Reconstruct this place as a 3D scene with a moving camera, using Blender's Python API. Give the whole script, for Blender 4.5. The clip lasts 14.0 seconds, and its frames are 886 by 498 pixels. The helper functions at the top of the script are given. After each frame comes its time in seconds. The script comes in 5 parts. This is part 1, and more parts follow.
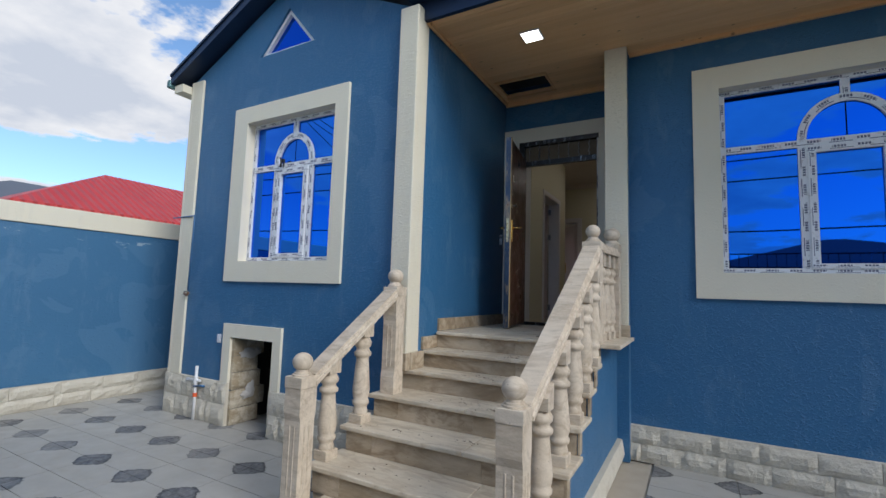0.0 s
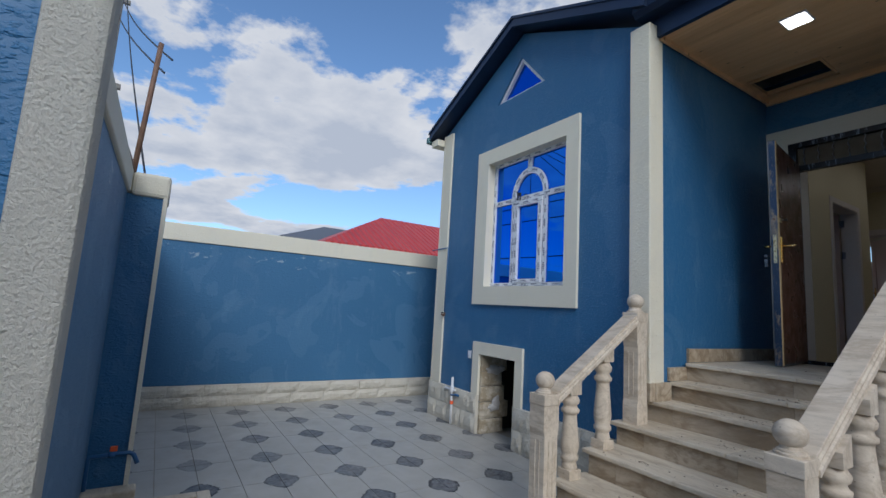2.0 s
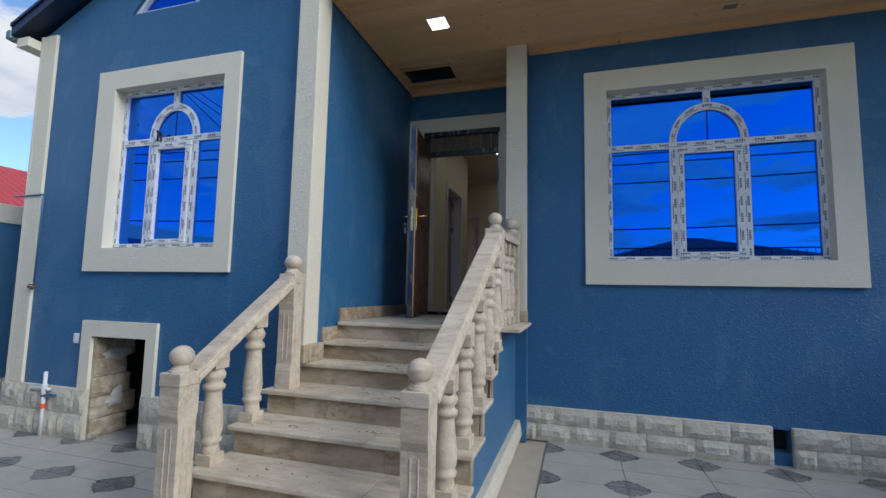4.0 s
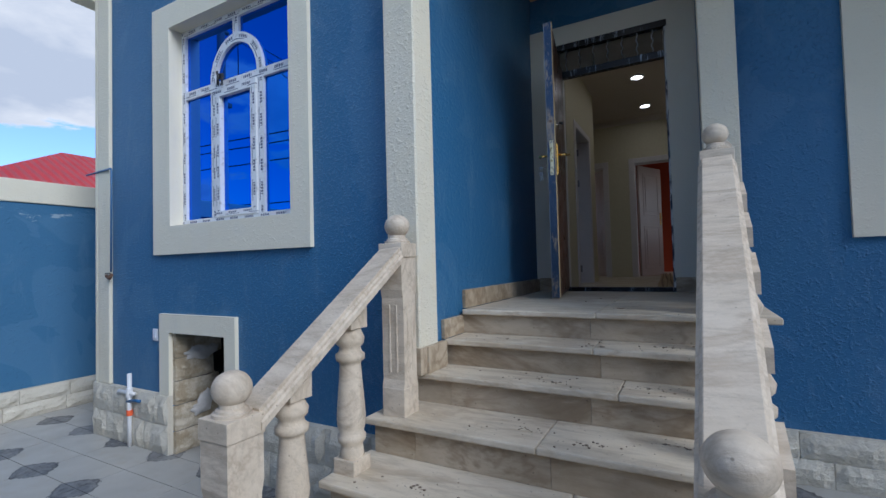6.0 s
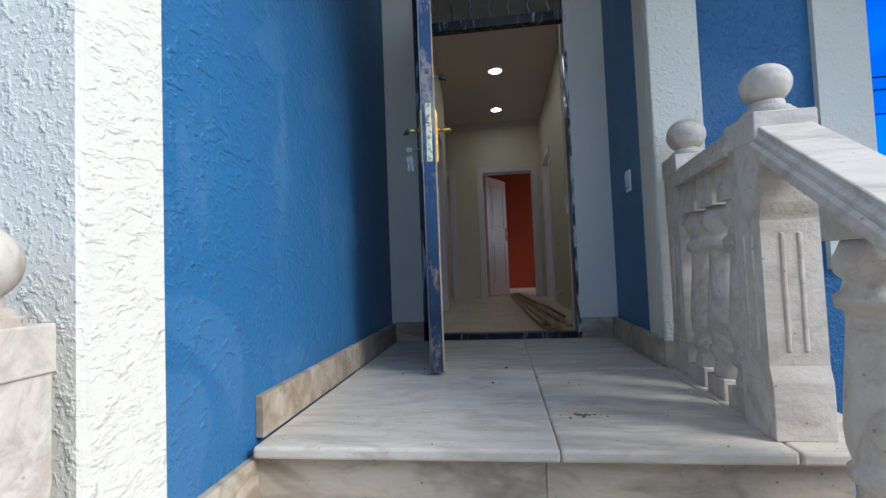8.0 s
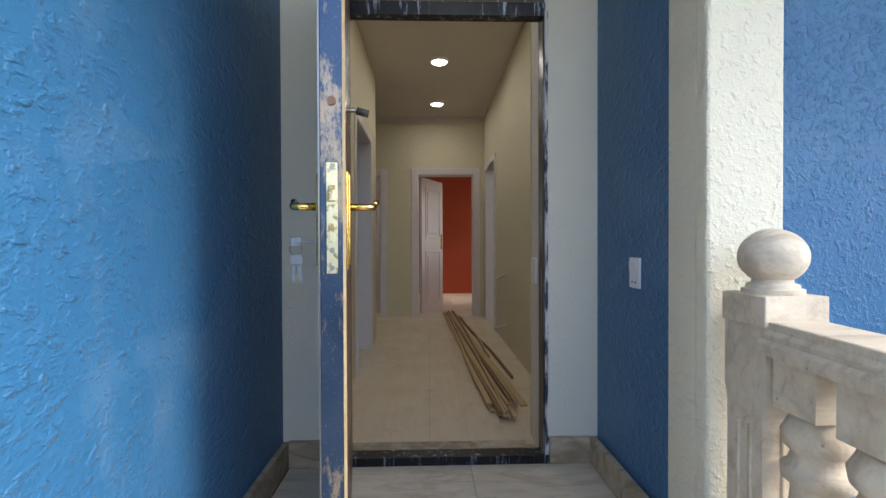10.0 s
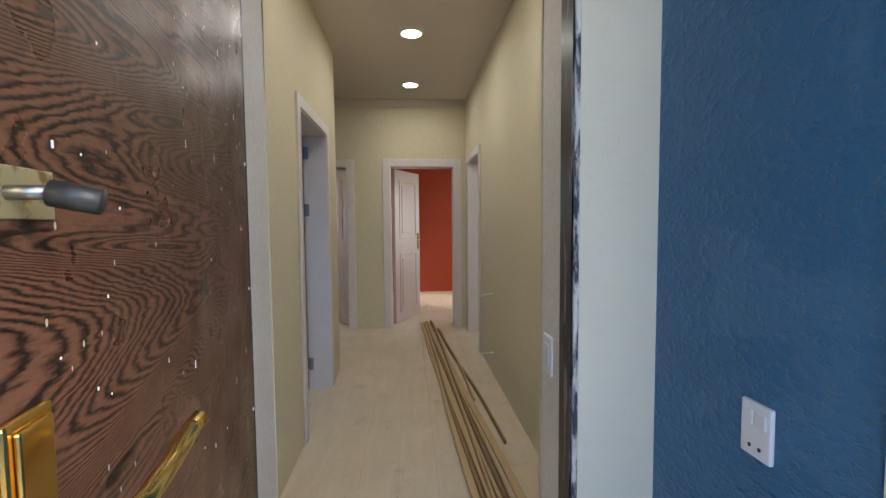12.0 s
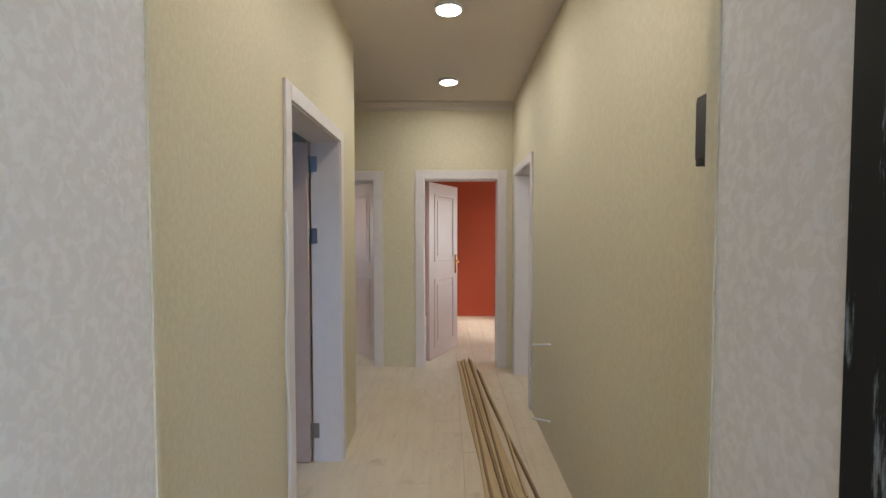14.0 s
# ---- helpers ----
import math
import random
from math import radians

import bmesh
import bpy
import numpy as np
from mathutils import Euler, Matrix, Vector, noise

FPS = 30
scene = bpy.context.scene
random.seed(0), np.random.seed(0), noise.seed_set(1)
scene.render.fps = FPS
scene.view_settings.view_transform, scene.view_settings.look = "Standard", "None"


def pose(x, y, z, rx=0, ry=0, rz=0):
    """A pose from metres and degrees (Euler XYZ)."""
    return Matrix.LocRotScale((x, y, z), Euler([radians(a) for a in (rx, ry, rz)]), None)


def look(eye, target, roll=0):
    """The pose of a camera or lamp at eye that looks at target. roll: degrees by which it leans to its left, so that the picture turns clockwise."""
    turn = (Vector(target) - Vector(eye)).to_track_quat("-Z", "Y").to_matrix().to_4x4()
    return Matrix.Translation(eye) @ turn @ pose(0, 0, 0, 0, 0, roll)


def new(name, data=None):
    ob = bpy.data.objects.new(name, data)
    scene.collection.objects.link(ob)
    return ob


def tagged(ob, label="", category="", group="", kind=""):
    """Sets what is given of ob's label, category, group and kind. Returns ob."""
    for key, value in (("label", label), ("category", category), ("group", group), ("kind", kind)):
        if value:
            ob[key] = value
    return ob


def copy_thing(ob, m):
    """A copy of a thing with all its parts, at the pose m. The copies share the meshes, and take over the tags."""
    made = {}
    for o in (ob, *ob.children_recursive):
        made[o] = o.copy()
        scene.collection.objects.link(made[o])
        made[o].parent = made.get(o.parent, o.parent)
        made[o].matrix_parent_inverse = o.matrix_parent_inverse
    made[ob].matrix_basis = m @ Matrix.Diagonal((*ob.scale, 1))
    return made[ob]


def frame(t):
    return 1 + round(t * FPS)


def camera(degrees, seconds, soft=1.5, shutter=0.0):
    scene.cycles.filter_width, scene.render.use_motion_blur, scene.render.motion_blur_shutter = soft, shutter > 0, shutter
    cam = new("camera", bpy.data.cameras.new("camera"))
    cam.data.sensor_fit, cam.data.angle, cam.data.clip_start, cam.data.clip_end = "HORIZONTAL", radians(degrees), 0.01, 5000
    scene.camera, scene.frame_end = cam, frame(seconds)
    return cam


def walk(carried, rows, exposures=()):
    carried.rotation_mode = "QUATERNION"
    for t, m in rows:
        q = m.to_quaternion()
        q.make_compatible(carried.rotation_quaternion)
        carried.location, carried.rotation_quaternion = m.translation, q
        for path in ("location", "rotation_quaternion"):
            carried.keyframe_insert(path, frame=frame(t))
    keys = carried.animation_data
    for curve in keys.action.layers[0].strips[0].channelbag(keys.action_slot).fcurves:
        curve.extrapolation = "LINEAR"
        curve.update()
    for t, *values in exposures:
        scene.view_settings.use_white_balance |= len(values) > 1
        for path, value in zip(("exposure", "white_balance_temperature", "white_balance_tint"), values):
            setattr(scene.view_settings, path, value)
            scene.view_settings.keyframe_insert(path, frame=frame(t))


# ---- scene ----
cam = camera(89.0, 14.0)

PATH = [
    (0, (1.317, -3.102, 1.421), (0.347, -1.364, 1.613), 1.8),
    (0.5, (1.415, -3.179, 1.434), (0.09, -1.693, 1.62), 2.7),
    (1, (1.453, -3.234, 1.406), (-0.178, -2.093, 1.599), 3.7),
    (1.5, (1.465, -3.251, 1.391), (-0.322, -2.378, 1.594), 3.8),
    (2, (1.421, -3.265, 1.405), (-0.265, -2.221, 1.662), 3.4),
    (2.5, (1.394, -3.229, 1.429), (0.046, -1.794, 1.778), 3.4),
    (3, (1.357, -3.199, 1.428), (0.424, -1.473, 1.815), 1.5),
    (3.5, (1.341, -3.139, 1.398), (0.804, -1.245, 1.753), 0.4),
    (4, (1.267, -3.023, 1.343), (0.693, -1.116, 1.533), 1.1),
    (4.2, (1.217, -2.938, 1.318), (0.534, -1.06, 1.405), 0.2),
    (6.3, (0.377, -1.8, 1.354), (-0.579, -0.044, 1.414), -1.5),
    (6.5, (0.296, -1.666, 1.347), (-0.66, 0.09, 1.402), -1.5),
    (7, (0.109, -1.323, 1.376), (-0.564, 0.56, 1.434), -1.8),
    (7.5, (0.035, -0.981, 1.395), (-0.289, 0.99, 1.48), -2.4),
    (7.7, (-0.001, -0.863, 1.437), (-0.284, 1.115, 1.527), -2.2),
    (9.8, (-0.107, 0.063, 1.93), (-0.054, 2.063, 1.925), -2.0),
    (10, (-0.089, 0.111, 2.005), (-0.027, 2.11, 1.984), -0.2),
    (10.5, (-0.056, 0.33, 2.118), (0.018, 2.329, 2.086), -0.1),
    (11, (-0.078, 0.539, 2.201), (-0.002, 2.537, 2.159), -0.4),
    (11.5, (-0.086, 0.708, 2.287), (0.016, 2.704, 2.214), -0.9),
    (12, (-0.026, 0.861, 2.297), (0.125, 2.852, 2.176), -0.5),
    (12.5, (0.019, 0.985, 2.397), (0.147, 2.978, 2.286), -0.5),
    (13, (0.022, 1.237, 2.405), (0.082, 3.233, 2.293), -0.5),
    (13.5, (0.006, 1.48, 2.443), (0.024, 3.478, 2.355), -0.3),
    (14, (0.008, 1.649, 2.416), (-0.014, 3.647, 2.339), -0.0),
]
EXPOSURES = [(0, -0.3, 6200, 10), (1.5, -0.65, 6050, 10), (2.5, -0.65, 5850, 10), (4, -0.35, 6000, 10), (6.5, -0.42, 5500, 10), (7, -0.02, 5450, 10), (7.6, 0.33, 5450, 10),
             (9.8, 1.5, 6600, 10), (11, 1.85, 6200, 10), (12, 2.2, 6550, 10), (12.6, 2.65, 6400, 10), (14, 2.55, 6450, 10)]
walk(cam, [(t, look(eye, target, roll)) for t, eye, target, roll in PATH], EXPOSURES)

# ---- world, sun, exposure ----
world = bpy.data.worlds.new("sky")
scene.world = world
world.use_nodes = True
wn, wl = world.node_tree.nodes, world.node_tree.links
bg = wn["Background"]
SUN_EL, SUN_AZ = radians(34), radians(111)   # azimuth clockwise from +y
sky = wn.new("ShaderNodeTexSky")
sky.sky_type = "NISHITA"
sky.sun_disc = False
sky.sun_elevation, sky.sun_rotation = SUN_EL, SUN_AZ
sky.air_density, sky.dust_density, sky.ozone_density = 1.0, 0.6, 2.0


def wnode(kind, **props):
    n = wn.new(kind)
    for k, v in props.items():
        setattr(n, k, v)
    return n


tc = wnode("ShaderNodeTexCoord")
sep = wnode("ShaderNodeSeparateXYZ")
wl.new(tc.outputs["Generated"], sep.inputs[0])
add = wnode("ShaderNodeMath", operation="ADD")
wl.new(sep.outputs["Z"], add.inputs[0]); add.inputs[1].default_value = 0.12
mx = wnode("ShaderNodeMath", operation="MAXIMUM")
wl.new(add.outputs[0], mx.inputs[0]); mx.inputs[1].default_value = 0.05
dx = wnode("ShaderNodeMath", operation="DIVIDE"); wl.new(sep.outputs["X"], dx.inputs[0]); wl.new(mx.outputs[0], dx.inputs[1])
dy = wnode("ShaderNodeMath", operation="DIVIDE"); wl.new(sep.outputs["Y"], dy.inputs[0]); wl.new(mx.outputs[0], dy.inputs[1])
comb = wnode("ShaderNodeCombineXYZ"); wl.new(dx.outputs[0], comb.inputs[0]); wl.new(dy.outputs[0], comb.inputs[1])
comb.inputs[2].default_value = CLOUD_SEED = 7.3
nz = wnode("ShaderNodeTexNoise"); wl.new(comb.outputs[0], nz.inputs["Vector"])
nz.inputs["Scale"].default_value, nz.inputs["Detail"].default_value, nz.inputs["Roughness"].default_value = 1.15, 11, 0.58
ramp = wnode("ShaderNodeValToRGB"); wl.new(nz.outputs["Fac"], ramp.inputs[0])
ramp.color_ramp.elements[0].position, ramp.color_ramp.elements[1].position = 0.495, 0.535
nz2 = wnode("ShaderNodeTexNoise"); wl.new(comb.outputs[0], nz2.inputs["Vector"])
nz2.inputs["Scale"].default_value, nz2.inputs["Detail"].default_value = 3.2, 7
nmul = wnode("ShaderNodeMath", operation="MULTIPLY_ADD")
wl.new(nz2.outputs["Fac"], nmul.inputs[0]); nmul.inputs[1].default_value = -0.30
wl.new(nz.outputs["Fac"], nmul.inputs[2])
cloudcol = wnode("ShaderNodeValToRGB"); wl.new(nmul.outputs[0], cloudcol.inputs[0])
cloudcol.color_ramp.elements[0].position, cloudcol.color_ramp.elements[0].color = 0.33, (7.6, 7.45, 7.35, 1)
cloudcol.color_ramp.elements[1].position, cloudcol.color_ramp.elements[1].color = 0.50, (5.0, 5.3, 5.9, 1)
mix = wnode("ShaderNodeMix", data_type="RGBA")
wl.new(ramp.outputs[0], mix.inputs[0])
deep = wnode("ShaderNodeMix", data_type="RGBA", blend_type="MULTIPLY")
deep.inputs[0].default_value = 1.0
wl.new(sky.outputs[0], deep.inputs[6])
deep.inputs[7].default_value = (1.3, 1.45, 1.55, 1)
wl.new(deep.outputs[2], mix.inputs[6])
wl.new(cloudcol.outputs[0], mix.inputs[7])
wl.new(mix.outputs[2], bg.inputs["Color"])
bg.inputs["Strength"].default_value = 0.15

sun = new("sun", bpy.data.lights.new("sun", "SUN"))
sun.data.energy, sun.data.angle, sun.data.color = 2.6, radians(26), (1.0, 0.97, 0.93)
sun_dir = Vector((math.sin(SUN_AZ) * math.cos(SUN_EL), math.cos(SUN_AZ) * math.cos(SUN_EL), math.sin(SUN_EL)))
sun.matrix_world = look(sun_dir * 30, (0, 0, 0))
scene.view_settings.exposure = 0.0

# ---- materials ----


class Mat:
    """A node material in the making."""

    def __init__(self, name, color=(0.5, 0.5, 0.5), rough=0.6, metal=0.0):
        self.m = bpy.data.materials.new(name)
        self.m.use_nodes = True
        self.n, self.l = self.m.node_tree.nodes, self.m.node_tree.links
        self.b = self.n["Principled BSDF"]
        self.b.inputs["Base Color"].default_value = (*color, 1)
        self.b.inputs["Roughness"].default_value = rough
        self.b.inputs["Metallic"].default_value = metal
        self.geo = self.n.new("ShaderNodeNewGeometry")
        self.pos = self.geo.outputs["Position"]

    def mapping(self, scale=(1, 1, 1), rot=(0, 0, 0), src=None, loc=(0, 0, 0)):
        mp = self.n.new("ShaderNodeMapping")
        self.l.new(src or self.pos, mp.inputs[0])
        mp.inputs["Scale"].default_value, mp.inputs["Rotation"].default_value, mp.inputs["Location"].default_value = scale, rot, loc
        return mp.outputs[0]

    def noise(self, scale, detail=4, rough=0.5, vec=None, dist=0.0):
        t = self.n.new("ShaderNodeTexNoise")
        self.l.new(vec or self.pos, t.inputs["Vector"])
        for k, v in (("Scale", scale), ("Detail", detail), ("Roughness", rough), ("Distortion", dist)):
            t.inputs[k].default_value = v
        return t.outputs["Fac"]

    def vor(self, scale, vec=None, feature="F1", out="Distance", rand=1.0):
        t = self.n.new("ShaderNodeTexVoronoi")
        t.feature = feature
        self.l.new(vec or self.pos, t.inputs["Vector"])
        t.inputs["Scale"].default_value = scale
        t.inputs["Randomness"].default_value = rand
        return t.outputs[out]

    def ramp(self, fac, *stops):
        r = self.n.new("ShaderNodeValToRGB")
        self.l.new(fac, r.inputs[0])
        e = r.color_ramp.elements
        while len(e) < len(stops):
            e.new(0.5)
        for el, (p, c) in zip(e, stops):
            el.position = p
            el.color = (*c, 1) if isinstance(c, tuple) else (c, c, c, 1)
        return r.outputs[0]

    def math(self, op, a, b=None, c=None):
        t = self.n.new("ShaderNodeMath")
        t.operation = op
        for i, v in enumerate((a, b, c)):
            if v is None:
                continue
            if isinstance(v, (int, float)):
                t.inputs[i].default_value = v
            else:
                self.l.new(v, t.inputs[i])
        return t.outputs[0]

    def mix(self, fac, a, b, blend="MIX"):
        t = self.n.new("ShaderNodeMix")
        t.data_type, t.blend_type = "RGBA", blend
        for i, v in ((0, fac), (6, a), (7, b)):
            if isinstance(v, (int, float)):
                t.inputs[i].default_value = v if i == 0 else (v, v, v, 1)
            elif isinstance(v, tuple):
                t.inputs[i].default_value = (*v, 1)
            else:
                self.l.new(v, t.inputs[i])
        return t.outputs[2]

    def xyz(self, src=None):
        s = self.n.new("ShaderNodeSeparateXYZ")
        self.l.new(src or self.pos, s.inputs[0])
        return s.outputs[0], s.outputs[1], s.outputs[2]

    def random(self):
        t = self.n.new("ShaderNodeObjectInfo")
        return t.outputs["Random"]

    def color(self, c):
        self.l.new(c, self.b.inputs["Base Color"])
        return self

    def rough(self, r):
        self.l.new(r, self.b.inputs["Roughness"])
        return self

    def bump(self, height, dist=0.01, strength=1.0):
        t = self.n.new("ShaderNodeBump")
        t.inputs["Distance"].default_value = dist
        t.inputs["Strength"].default_value = strength
        self.l.new(height, t.inputs["Height"])
        prev = self.b.inputs["Normal"].links
        if prev:
            self.l.new(prev[0].from_socket, t.inputs["Normal"])
        self.l.new(t.outputs[0], self.b.inputs["Normal"])
        return self


def plaster_relief(m, amount=1.0):
    """Flattened splashes of a thrown plaster, rubbed down."""
    drops = m.ramp(m.noise(85, 2, 0.5, m.mapping((1, 0.6, 1))), (0.50, 0.0), (0.70, 1.0))
    splash = m.ramp(m.noise(42, 3, 0.55, m.mapping((1, 0.55, 1)), 0.2), (0.53, 0.0), (0.68, 1.0))
    m.bump(m.math("ADD", m.math("MULTIPLY", drops, 0.5), splash), 0.0034 * amount)
    m.bump(m.noise(190, 2, 0.6), 0.0008 * amount)
    return m


def painted(name, base, dark, light, relief=1.0, rough=0.75, stain=(0.45, 0.5, 0.55)):
    m = Mat(name, base, rough)
    c = m.mix(m.noise(0.9, 5, 0.6), dark, light)
    c = m.mix(m.ramp(m.noise(2.3, 9, 0.68, dist=0.5), (0.56, 0.0), (0.72, 0.30)), c, stain)
    runs = m.ramp(m.noise(2.0, 7, 0.7, m.mapping((3.0, 3.0, 0.7))), (0.56, 0.0), (0.74, 0.42))
    c = m.mix(runs, c, stain)
    patch = m.ramp(m.noise(1.5, 3, 0.5, dist=1.0), (0.575, 0.0), (0.587, 0.55))
    c = m.mix(patch, c, tuple(0.72 * a + 0.28 * b for a, b in zip(light, stain)))
    m.color(m.mix(0.25, c, base))
    return plaster_relief(m, relief)


BLUE = painted("blue_masonry_paint", (0.025, 0.133, 0.272), (0.018, 0.110, 0.240), (0.032, 0.146, 0.305), 1.0, 0.5, (0.16, 0.27, 0.40))
CREAM = painted("cream_masonry_paint", (0.74, 0.69, 0.55), (0.69, 0.64, 0.50), (0.79, 0.74, 0.60), 0.3, 0.8, (0.55, 0.53, 0.47))
CREAM_ROUGH = painted("cream_paint_on_rough_plaster", (0.73, 0.675, 0.53), (0.68, 0.625, 0.48), (0.78, 0.725, 0.58), 0.75, 0.8, (0.55, 0.53, 0.47))
COARSE = painted("coarse_cream_plaster", (0.70, 0.665, 0.56), (0.64, 0.60, 0.50), (0.76, 0.72, 0.62), 0.1, 0.85, (0.50, 0.48, 0.42))
COARSE.bump(COARSE.noise(80, 5, 0.7), 0.018)
CREAM_FLAT = painted("cream_smooth_paint", (0.68, 0.65, 0.55), (0.62, 0.59, 0.50), (0.72, 0.69, 0.59), 0.25, 0.7, (0.6, 0.6, 0.58))


WORN_BLUE = painted("worn_blue_masonry_paint", (0.042, 0.150, 0.285), (0.032, 0.125, 0.245), (0.058, 0.180, 0.330), 0.8, 0.62, (0.16, 0.27, 0.40))
for _m in (BLUE, WORN_BLUE):
    _m.b.inputs["Sheen Weight"].default_value = 0.08
    _m.b.inputs["Sheen Roughness"].default_value = 0.45
_z = WORN_BLUE.xyz()[2]
_old = WORN_BLUE.b.inputs["Base Color"].links[0].from_socket
_near = WORN_BLUE.math("SUBTRACT", 1.0, WORN_BLUE.math("MULTIPLY", WORN_BLUE.math("ABSOLUTE", WORN_BLUE.math("SUBTRACT", _z, 1.93)), 9.0))
_sc = WORN_BLUE.ramp(WORN_BLUE.math("ADD", WORN_BLUE.math("MULTIPLY", _near, 0.10), WORN_BLUE.noise(5, 9, 0.7, WORN_BLUE.mapping((1, 1, 2.5)))), (0.665, 0.0), (0.70, 0.75))
_pt = WORN_BLUE.ramp(WORN_BLUE.noise(1.3, 2, 0.4, dist=0.5), (0.615, 0.0), (0.63, 0.32))
_c = WORN_BLUE.mix(_pt, _old, (0.095, 0.22, 0.36))
WORN_BLUE.color(WORN_BLUE.mix(_sc, _c, (0.36, 0.45, 0.52)))


def marble(name, a, b, vein, rough=0.35, scale=1.0):
    m = Mat(name, a, rough)
    rnd = m.random()
    off = m.n.new("ShaderNodeVectorMath")
    off.operation = "ADD"
    k = m.math("MULTIPLY", rnd, 37.0)
    cb = m.n.new("ShaderNodeCombineXYZ")
    m.l.new(k, cb.inputs[0]); m.l.new(k, cb.inputs[1])
    m.l.new(m.pos, off.inputs[0]); m.l.new(cb.outputs[0], off.inputs[1])
    v = m.mapping((0.9 * scale, 2.6 * scale, 1.9 * scale), (0.5, 0.75, 0.5), off.outputs[0])
    base = m.mix(m.ramp(m.noise(1.6, 5, 0.55, v, 0.5), (0.3, 0.0), (0.7, 1.0)), a, b)
    veins = m.ramp(m.noise(1.25, 5, 0.6, v, 0.7), (0.452, 0.0), (0.496, 0.62), (0.545, 0.0))
    c = m.mix(veins, base, vein)
    fibre = m.noise(5.5, 7, 0.72, m.mapping((0.7 * scale, 3.6 * scale, 2.6 * scale), (0.5, 0.75, 0.5), off.outputs[0]), 0.5)
    c = m.mix(m.ramp(fibre, (0.32, 0.8), (0.50, 0.0)), c, tuple(x * 0.72 for x in a))
    c = m.mix(m.ramp(fibre, (0.52, 0.0), (0.70, 0.6)), c, tuple(min(0.8, x * 1.12) for x in b))
    c = m.mix(m.ramp(m.noise(2.0, 3, 0.5, v, 0.3), (0.52, 0.0), (0.66, 0.3)), c, tuple(min(1, x * 1.08) for x in b))
    c = m.mix(m.ramp(m.noise(14, 6, 0.7), (0.60, 0.0), (0.74, 0.4)), c, tuple(x * 0.72 for x in a))
    c = m.mix(m.ramp(m.vor(23), (0.05, 0.6), (0.09, 0.0)), c, tuple(x * 0.4 for x in vein))
    c = m.mix(m.ramp(m.noise(38, 5, 0.75), (0.62, 0.0), (0.72, 0.5)), c, tuple(x * 0.6 for x in a))
    m.color(c)
    m.rough(m.ramp(m.noise(6, 5), (0.3, rough), (0.7, min(1, rough + 0.25))))
    m.bump(fibre, 0.0012)
    m.bump(m.noise(60, 4), 0.001)
    return m


TREAD = marble("beige_marble_tread", (0.585, 0.50, 0.375), (0.665, 0.59, 0.465), (0.43, 0.335, 0.225), 0.45)
RISER = marble("brown_marble_riser", (0.34, 0.26, 0.165), (0.53, 0.445, 0.33), (0.19, 0.125, 0.07), 0.4)
CARVED = marble("carved_limestone", (0.56, 0.465, 0.345), (0.66, 0.57, 0.45), (0.42, 0.33, 0.235), 0.6, 1.3)
CARVED.bump(CARVED.noise(90, 5), 0.0015)

ROCK = Mat("cream_rock_face_stone", (0.60, 0.55, 0.43), 0.85)
ROCK.color(ROCK.mix(ROCK.noise(4, 7, 0.65), (0.50, 0.45, 0.35), (0.70, 0.66, 0.56)))
ROCK.bump(ROCK.noise(22, 6, 0.6), 0.02).bump(ROCK.noise(120, 3), 0.002)


def tile_mat(name, ox, oy, sx, sy):
    """Pale stone tile with a dark scalloped medallion on each second joint."""
    m = Mat(name, (0.5, 0.5, 0.48), 0.4)
    x, y, z = m.xyz()
    wob = m.math("MULTIPLY", m.math("SUBTRACT", m.noise(34, 4), 0.5), 0.05)
    u = m.math("ADD", m.math("SUBTRACT", m.math("PINGPONG", m.math("SUBTRACT", x, ox), sx / 2), 0.0), wob)
    v = m.math("ADD", m.math("PINGPONG", m.math("SUBTRACT", y, oy), sy / 2), wob)
    su, sv = m.math("DIVIDE", m.math("ABSOLUTE", u), 0.155), m.math("DIVIDE", m.math("ABSOLUTE", v), 0.135)
    d = m.math("ADD", m.math("POWER", su, 1.35), m.math("POWER", sv, 1.35))
    body = m.mix(m.noise(2.4, 7, 0.6, dist=0.7), (0.33, 0.32, 0.29), (0.50, 0.485, 0.445))
    body = m.mix(m.ramp(m.noise(7, 8, 0.7), (0.54, 0.0), (0.70, 0.6)), body, (0.38, 0.34, 0.28))
    med = m.mix(m.ramp(m.noise(16, 6, 0.7, dist=1.0), (0.35, 0.0), (0.65, 1.0)), (0.06, 0.065, 0.075), (0.24, 0.24, 0.24))
    med = m.mix(m.ramp(d, (0.80, 0.0), (0.92, 1.0)), med, (0.035, 0.035, 0.04))
    worn = m.ramp(m.noise(0.9, 2), (0.45, 0.0), (0.62, 0.55))
    med = m.mix(worn, med, (0.34, 0.33, 0.31))
    m.color(m.mix(m.math("LESS_THAN", d, 1.0), body, med))
    m.rough(m.ramp(m.noise(5, 5), (0.3, 0.30), (0.7, 0.55)))
    m.bump(m.noise(30, 4), 0.0006)
    return m


TILE_A = tile_mat("courtyard_tile", -2.93, -0.02, 0.58, 0.565)
TILE_B = tile_mat("side_yard_tile", 0.985, 0.52, 0.60, 0.66)
GROUT = Mat("sandy_grout", (0.42, 0.37, 0.29), 0.95)
GROUT.color(GROUT.mix(GROUT.noise(8, 6), (0.36, 0.31, 0.24), (0.47, 0.42, 0.34)))

